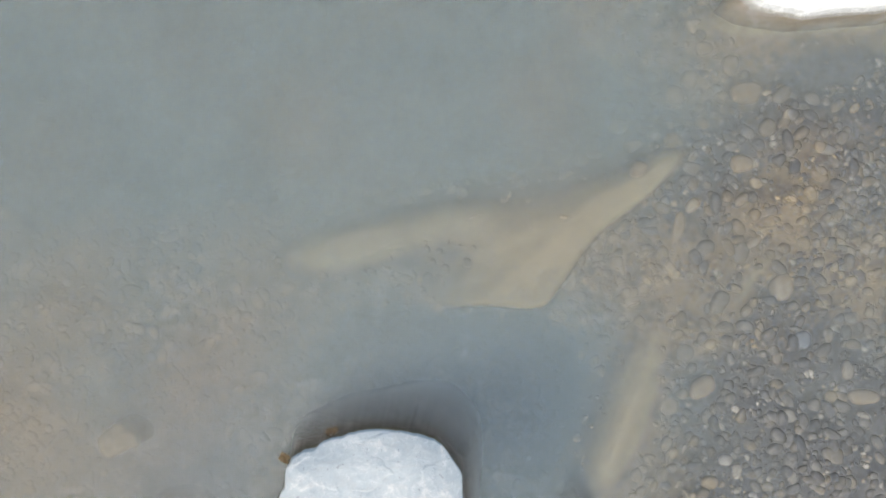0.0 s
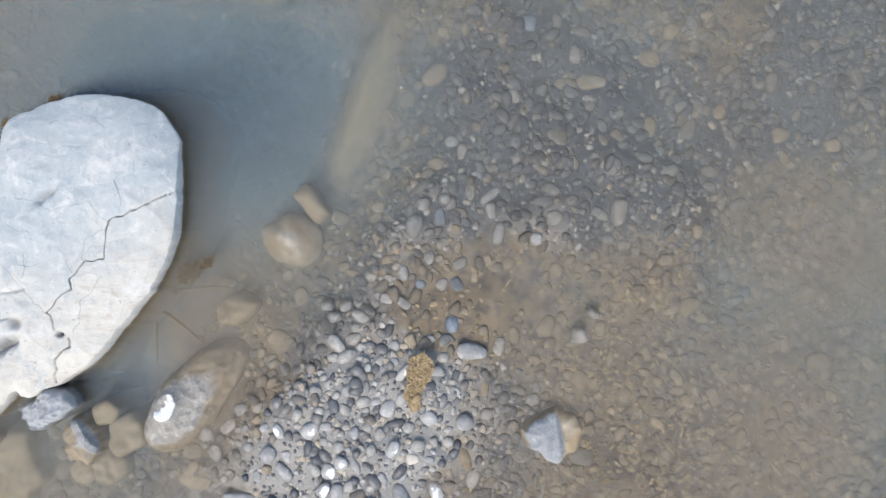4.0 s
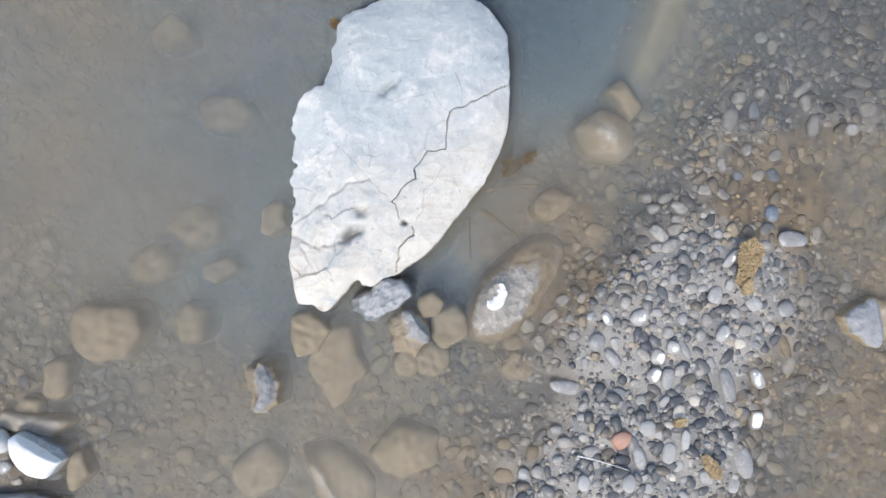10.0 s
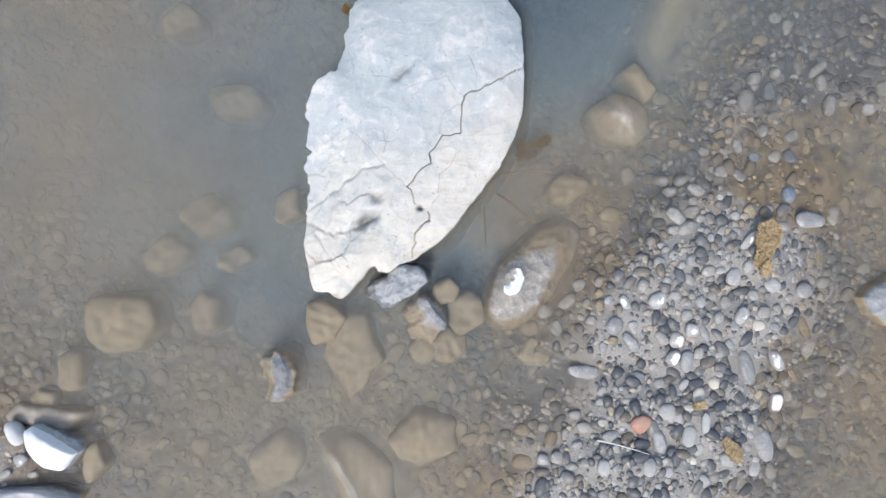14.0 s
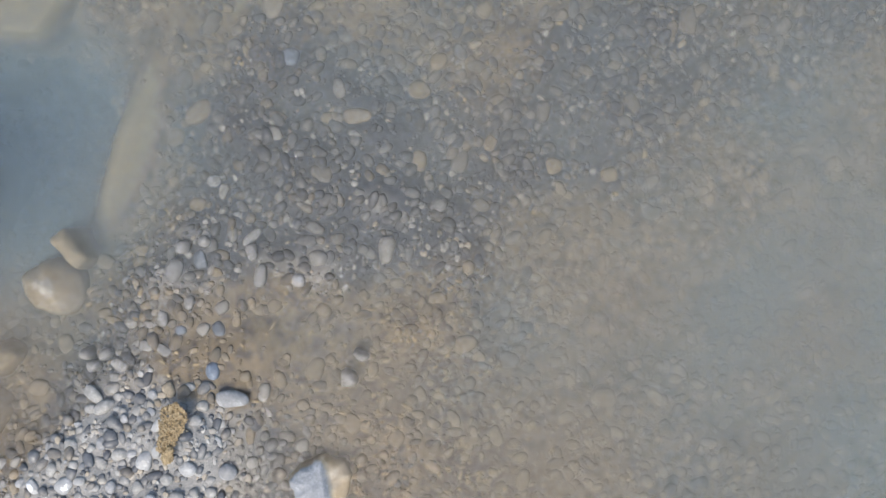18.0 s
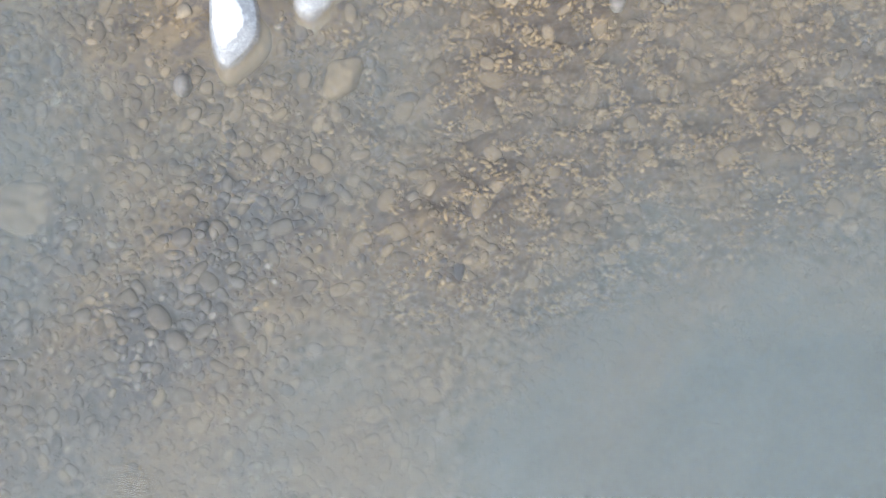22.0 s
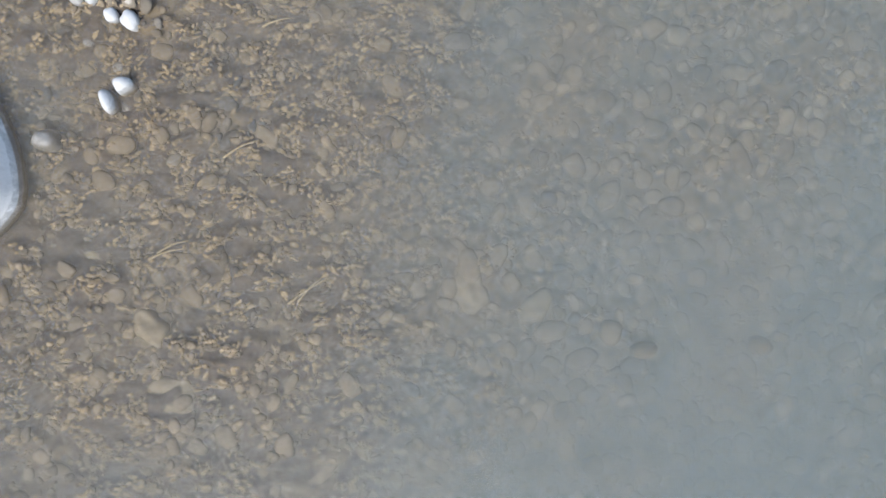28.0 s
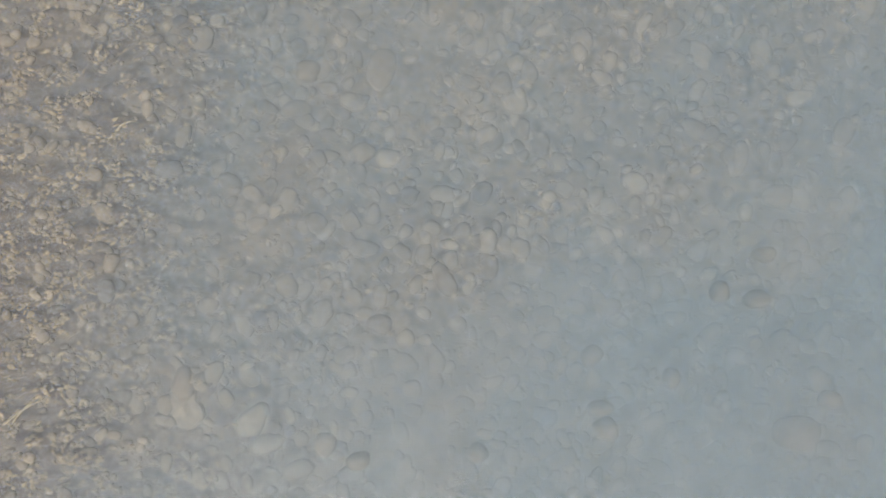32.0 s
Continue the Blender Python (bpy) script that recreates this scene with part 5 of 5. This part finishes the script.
# ---- single sunken cobbles along the shallows ----
sunk, tries = 300, 0
while sunk and tries < 20000:
    tries += 1
    x = random.uniform(-2.4, 12.2)
    y = random.uniform(np.interp(x, (-2.4, 1.5, 3, 5, 8, 12), (-1.3, -1.2, 0.0, 1.0, 2.3, 3.4)), np.interp(x, (-2.4, 2, 3, 5, 8, 12), (0.4, 2.9, 2.7, 3.2, 4.6, 5.5)))
    size = random.uniform(0.055, 0.085)
    base = bed_height(np.array(x), np.array(y))
    if base < -0.34 or base > -0.045 or sand_mask(np.array(x), np.array(y)) > 0.3 or np.hypot(x + 0.4, y - 0.36) < 0.8:
        continue
    if np.any(np.hypot(taken[:, 0] - x, taken[:, 1] - y) < taken[:, 2] + size * 0.8):
        continue
    muddy = silt_amount(np.array(x), np.array(y)) > random.uniform(0.5, 0.95) or base < -0.19
    ob = pebble(x, y, size * random.uniform(1.05, 1.6), size, random.uniform(0, 180), "b" if muddy else "s", -0.15 if base > -0.19 else -0.4)
    ob.name = "cobble"
    tagged(ob, "silt-coated brown cobble under water" if muddy else "bare grey cobble under shallow water", "cobble", "cobbles on the river bed")
    taken = np.vstack([taken, (x, y, size * 0.6)])
    sunk -= 1


# ---- scattered stones, grit and litter ----
def corridor(x, y):
    low = np.interp(x, (-2.7, 2.8, 3.5, 4.2, 4.9, 5.7, 6.6, 7.3, 8.1, 8.9, 9.5, 10.2, 11.4, 12.6), (-1.5, -1.5, -1.35, -0.7, 0.0, 0.5, 0.75, 1.0, 1.35, 1.6, 1.85, 2.15, 2.8, 3.15))
    high = np.interp(x, (-2.7, -2.2, -2.1, 2.6, 2.8, 3.6, 4.4, 5.2, 5.9, 6.5, 7.2, 8.0, 8.8, 12.6), (1.3, 1.3, 3.1, 3.1, 3.0, 3.3, 3.6, 3.9, 4.2, 4.5, 4.9, 5.4, 5.85, 5.85))
    return (y > low) & (y < high) & (x > -2.7) & (x < 12.6)


def jittered(cell, keep, seed):
    rng = np.random.default_rng(seed)
    x, y = np.meshgrid(np.arange(-2.9, 12.9, cell), np.arange(-1.7, 6.1, cell))
    x, y = x.ravel() + rng.uniform(-0.55, 0.55, x.size) * cell, y.ravel() + rng.uniform(-0.55, 0.55, x.size) * cell
    ok = corridor(x, y) & (rng.uniform(0, 1, x.size) < keep(x, y))
    return x[ok], y[ok], rng


ROCK_SPOTS = np.array([(o.location.x, o.location.y, max(o.dimensions.x, o.dimensions.y) * 0.40) for o in scene.objects if o.name.startswith(("rock", "boulder"))])
PEBBLE_SPOTS = taken


def clear_of(x, y, spots, margin):
    ok = np.ones(x.shape, bool)
    for sx, sy, sr in spots:
        ok &= np.hypot(x - sx, y - sy) > sr + margin
    return ok


def scatter_stones(name, cell, keep, size_low, size_high, skew, flat, sink, material, seed, label, category, spots):
    x, y, rng = jittered(cell, keep, seed)
    ok = clear_of(x, y, spots, 0.0)
    x, y = x[ok], y[ok]
    count = len(x)
    width = size_low + (size_high - size_low) * rng.uniform(0, 1, count) ** skew
    length, high, turn = width * rng.uniform(1.0, 1.7, count), width * rng.uniform(*flat, count) / 2, rng.uniform(0, 6.28, count)
    base = bed_height(x, y)
    shapes = [unit_stone(s, 2, 0.14) for s in range(20, 28)]
    pick = rng.integers(0, len(shapes), count)
    verts = np.stack([s[0] for s in shapes])[pick]
    tris = shapes[0][1]
    tris = tris[(shapes[0][0][tris][:, :, 2] > -0.3).any(1)]      # what lies buried is left out
    c, s = np.cos(turn)[:, None], np.sin(turn)[:, None]
    px, py, pz = verts[:, :, 0] * length[:, None] / 2, verts[:, :, 1] * width[:, None] / 2, verts[:, :, 2] * high[:, None]
    lean = rng.uniform(-0.25, 0.25, count)[:, None]
    world = np.stack([x[:, None] + c * px - s * py, y[:, None] + s * px + c * py, (base + sink * high)[:, None] + pz + lean * px], -1)
    n = verts.shape[1]
    faces = (tris[None] + (np.arange(count) * n)[:, None, None]).reshape(-1, 3)
    silt = np.clip(silt_amount(x, y) + rng.uniform(-0.35, 0.12, count), 0, 1)
    ob = fast_mesh(name, world.reshape(-1, 3), faces, material, values=np.repeat(silt, n))
    return tagged(ob, label, category, kind="stuff")


def stone_density(x, y):
    bare = 1 - np.clip(sand_mask(x, y) * 1.6, 0, 1)
    return bare * np.clip(0.86 + 0.2 * sediment_waves(x + 3, y), 0.4, 1) * (1 - 0.93 * np.clip(litter_density(x, y), 0, 1))


ALL_SPOTS = np.vstack([ROCK_SPOTS, PEBBLE_SPOTS])
scatter_stones("bed_stones", 0.031, lambda x, y: 0.92 * stone_density(x, y) * (1 - 0.55 * smoothstep(9.0, 9.9, shelf_reach(x, y))), 0.013, 0.058, 2.6, (0.42, 0.72), 0.04, BED_STONE, 41,
               "rounded cobbles and pebbles half sunk in river silt", "stones", ALL_SPOTS)

scatter_stones("bed_cobbles", 0.085, lambda x, y: 0.75 * smoothstep(9.0, 9.9, shelf_reach(x, y)) * stone_density(x, y), 0.045, 0.10, 1.7, (0.40, 0.62), 0.0, BED_STONE, 44,
               "larger dim cobbles in the murky shallows", "stones", ALL_SPOTS)


def gravel_density(x, y):
    bank = smoothstep(-0.09, -0.03, bed_height(x, y)) * smoothstep(0.75, 0.35, silt_amount(x, y)) * smoothstep(0.70, 0.35, y)
    return np.clip(bank + 0.22 * stone_density(x, y) * smoothstep(0.9, 0.4, silt_amount(x, y)), 0, 1)


scatter_stones("gravel", 0.024, lambda x, y: 0.62 * gravel_density(x, y), 0.009, 0.034, 1.9, (0.26, 0.44), 0.0, GRAVEL, 42, "fine wet grey gravel between the pebbles", "gravel", PEBBLE_SPOTS)


def scatter_litter():
    """Crumbs of silt and sodden leaf, drawn out along the current, with bare gaps between them."""
    x, y, rng = jittered(0.0165, lambda x, y: 0.92 * litter_density(x, y) * smoothstep(-0.45, 0.1, crumb_waves(0.6 * x, y) + 0.6 * fine_waves(x, y)), 43)
    ok = clear_of(x, y, ROCK_SPOTS, 0.0)
    x, y = x[ok], y[ok]
    count = len(x)
    length, width = 0.012 + 0.030 * rng.uniform(0, 1, count) ** 2.0, rng.uniform(0.009, 0.022, count)
    turn = rng.normal(0.1, 0.55, count) + np.pi * rng.integers(0, 2, count)
    angle = np.arange(7) / 7 * 2 * np.pi
    reach = rng.uniform(0.65, 1.25, (count, 7))
    px, py = reach * np.cos(angle) * length[:, None] / 2, reach * np.sin(angle) * width[:, None] / 2
    pz = rng.uniform(-0.006, 0.003, (count, 7))
    px, py = np.concatenate([px, np.zeros((count, 1))], 1), np.concatenate([py, np.zeros((count, 1))], 1)
    pz = np.concatenate([pz, rng.uniform(0.003, 0.008, (count, 1))], 1)
    c, s = np.cos(turn)[:, None], np.sin(turn)[:, None]
    base = bed_height(x, y) + rng.uniform(0.004, 0.016, count)
    world = np.stack([x[:, None] + c * px - s * py, y[:, None] + s * px + c * py, base[:, None] + pz], -1)
    tris = np.array([(7, k, (k + 1) % 7) for k in range(7)])
    faces = (tris[None] + (np.arange(count) * 8)[:, None, None]).reshape(-1, 3)
    ob = fast_mesh("leaf_litter", world.reshape(-1, 3), faces, LITTER)
    tagged(ob, "sodden brown leaf crumbs strewn over the silt", "leaf litter", kind="stuff")


scatter_litter()
scatter_stones("silt_lumps", 0.034, lambda x, y: 0.75 * litter_density(x, y) * smoothstep(-0.3, 0.3, crumb_waves(0.6 * x, y)), 0.014, 0.042, 1.6, (0.45, 0.8), 0.1, BED_STONE, 45,
               "soft brown lumps of silt among the leaf crumbs", "silt", ROCK_SPOTS)


# ---- small single things ----
def strand(name, points, thickness, material, label, category, taper=0.35):
    """A thin round stem along points given as x, y and the height over the bed."""
    path = [Vector((x, y, z)) for x, y, z in points]
    rings, sides = [], 6
    for k, p in enumerate(path):
        ahead = (path[min(k + 1, len(path) - 1)] - path[max(k - 1, 0)]).normalized()
        side = ahead.cross(Vector((0, 0, 1))).normalized()
        up = side.cross(ahead)
        r = thickness / 2 * (1 - (1 - taper) * k / (len(path) - 1))
        rings.append([tuple(p + side * (r * math.cos(q)) + up * (r * math.sin(q))) for q in (6.2832 * j / sides for j in range(sides))])
    vertices = [v for ring in rings for v in ring]
    faces = [(r * sides + j, r * sides + (j + 1) % sides, (r + 1) * sides + (j + 1) % sides, (r + 1) * sides + j) for r in range(len(rings) - 1) for j in range(sides)]
    faces += [tuple(reversed(range(sides))), tuple((len(rings) - 1) * sides + j for j in range(sides))]
    return tagged(mesh_object(name, vertices, faces, material), label, category)


def bed_at(x, y):
    return float(bed_height(np.array(x), np.array(y)))


def straight_stem(x0, y0, x1, y1, thickness, material, name, label, bow=0.01, lift=0.02):
    points = []
    for k in range(7):
        f = k / 6
        x, y = x0 + (x1 - x0) * f, y0 + (y1 - y0) * f + bow * math.sin(3.14 * f)
        points.append((x, y, max(bed_at(x0, y0), bed_at(x1, y1), bed_at(x, y)) + lift))
    return strand(name, points, thickness, material, label, name)


def moss_clump(x, y, long, wide, turn, seed, level=None, material=MOSS, label="ochre clump of dry moss on grey pebbles", count=1500):
    """A ragged patch of washed-up moss: many small fibres in one mesh."""
    rng = np.random.default_rng(seed)
    vertices, faces = [], []
    base = bed_at(x, y) + 0.034 if level is None else level
    c, s = math.cos(radians(turn)), math.sin(radians(turn))
    for k in range(count):
        u, v = rng.uniform(-1, 1), rng.uniform(-1, 1)
        if u * u + v * v * (1 + 0.8 * math.sin(4 * u + seed)) > 1:
            continue
        px, py, angle, size = u * long / 2, v * wide / 2, rng.uniform(0, 6.28), rng.uniform(0.005, 0.011)
        ox, oy, oz = x + c * px - s * py, y + s * px + c * py, base + rng.uniform(0, 0.009)
        dx, dy, rise = size * math.cos(angle), size * math.sin(angle), rng.uniform(-0.004, 0.007)
        o = len(vertices)
        vertices += [(ox - dx, oy - dy, oz), (ox + 0.35 * dy, oy - 0.35 * dx, oz + 0.003), (ox + dx, oy + dy, oz + rise), (ox - 0.35 * dy, oy + 0.35 * dx, oz + 0.003), (ox, oy, oz - 0.006)]
        faces += [(o, o + 1, o + 2), (o, o + 2, o + 3), (o, o + 4, o + 1), (o + 1, o + 4, o + 2), (o + 2, o + 4, o + 3), (o + 3, o + 4, o)]
    return tagged(mesh_object("moss_clump", vertices, faces, material, smooth=False), label, "moss")


straight_stem(0.377, -0.981, 0.600, -1.045, 0.0070, TWIG, "twig", "bleached white twig lying on the gravel bar", bow=0.004, lift=0.03)
straight_stem(1.054, 0.772, 1.095, 0.718, 0.0050, STRAW, "straw", "short dead straw among the pebbles")
straight_stem(1.356, 0.687, 1.361, 0.637, 0.0060, STRAW, "straw", "short dead straw among the pebbles")
straight_stem(-0.089, 0.054, -0.079, -0.136, 0.0190, STEM, "plant_stem", "drowned brown plant stem beside the boulder", lift=0.06)
straight_stem(-0.034, 0.104, 0.144, -0.035, 0.0170, STEM, "plant_stem", "drowned brown plant stem beside the boulder", lift=0.06)
straight_stem(-0.008, 0.188, 0.245, 0.218, 0.0200, STEM, "plant_stem", "drowned brown plant stem beside the boulder", lift=0.06)
straight_stem(8.756, 3.689, 8.925, 3.805, 0.0100, STRAW, "straw", "long dead straw on the silty bed")
straight_stem(8.219, 3.873, 8.343, 3.927, 0.0100, STRAW, "straw", "dead straw on the silty bed")
straight_stem(9.177, 4.943, 9.263, 4.992, 0.0120, STRAW, "straw", "dead straw on the silty bed")
straight_stem(8.607, 4.804, 8.727, 4.843, 0.0100, STRAW, "straw", "dead straw on the silty bed")
straight_stem(8.478, 4.266, 8.608, 4.339, 0.0100, STRAW, "straw", "dead straw on the silty bed")
straight_stem(8.188, 3.847, 8.330, 3.894, 0.0120, STRAW, "straw", "dead straw on the silty bed")
straight_stem(8.795, 3.698, 8.890, 3.803, 0.0100, STRAW, "straw", "dead straw on the silty bed")
moss_clump(1.128, -0.142, 0.216, 0.107, 75, 3)
moss_clump(0.968, -1.037, 0.127, 0.056, -55, 4)
moss_clump(0.816, -0.834, 0.056, 0.030, 20, 5)
moss_clump(1.120, -0.251, 0.066, 0.041, 70, 6)
pebble(1.072, -0.758, 0.05, 0.014, 12, "w", 1.5)
moss_clump(0.108, 0.289, 0.127, 0.092, 40, 11, level=-0.03, material=STEM, label="sunken tangle of brown weed beside the boulder", count=200)
moss_clump(-0.487, 1.046, 0.055, 0.035, 20, 13, level=-0.012, material=STEM, label="brown tuft of moss on the boulder's drowned sill", count=220)
moss_clump(-0.695, 0.932, 0.035, 0.045, 60, 14, level=-0.012, material=STEM, label="brown tuft of moss on the boulder's drowned sill", count=140)
moss_clump(0.185, 0.332, 0.076, 0.046, 40, 12, level=-0.03, material=STEM, label="sunken tangle of brown weed beside the boulder", count=200)
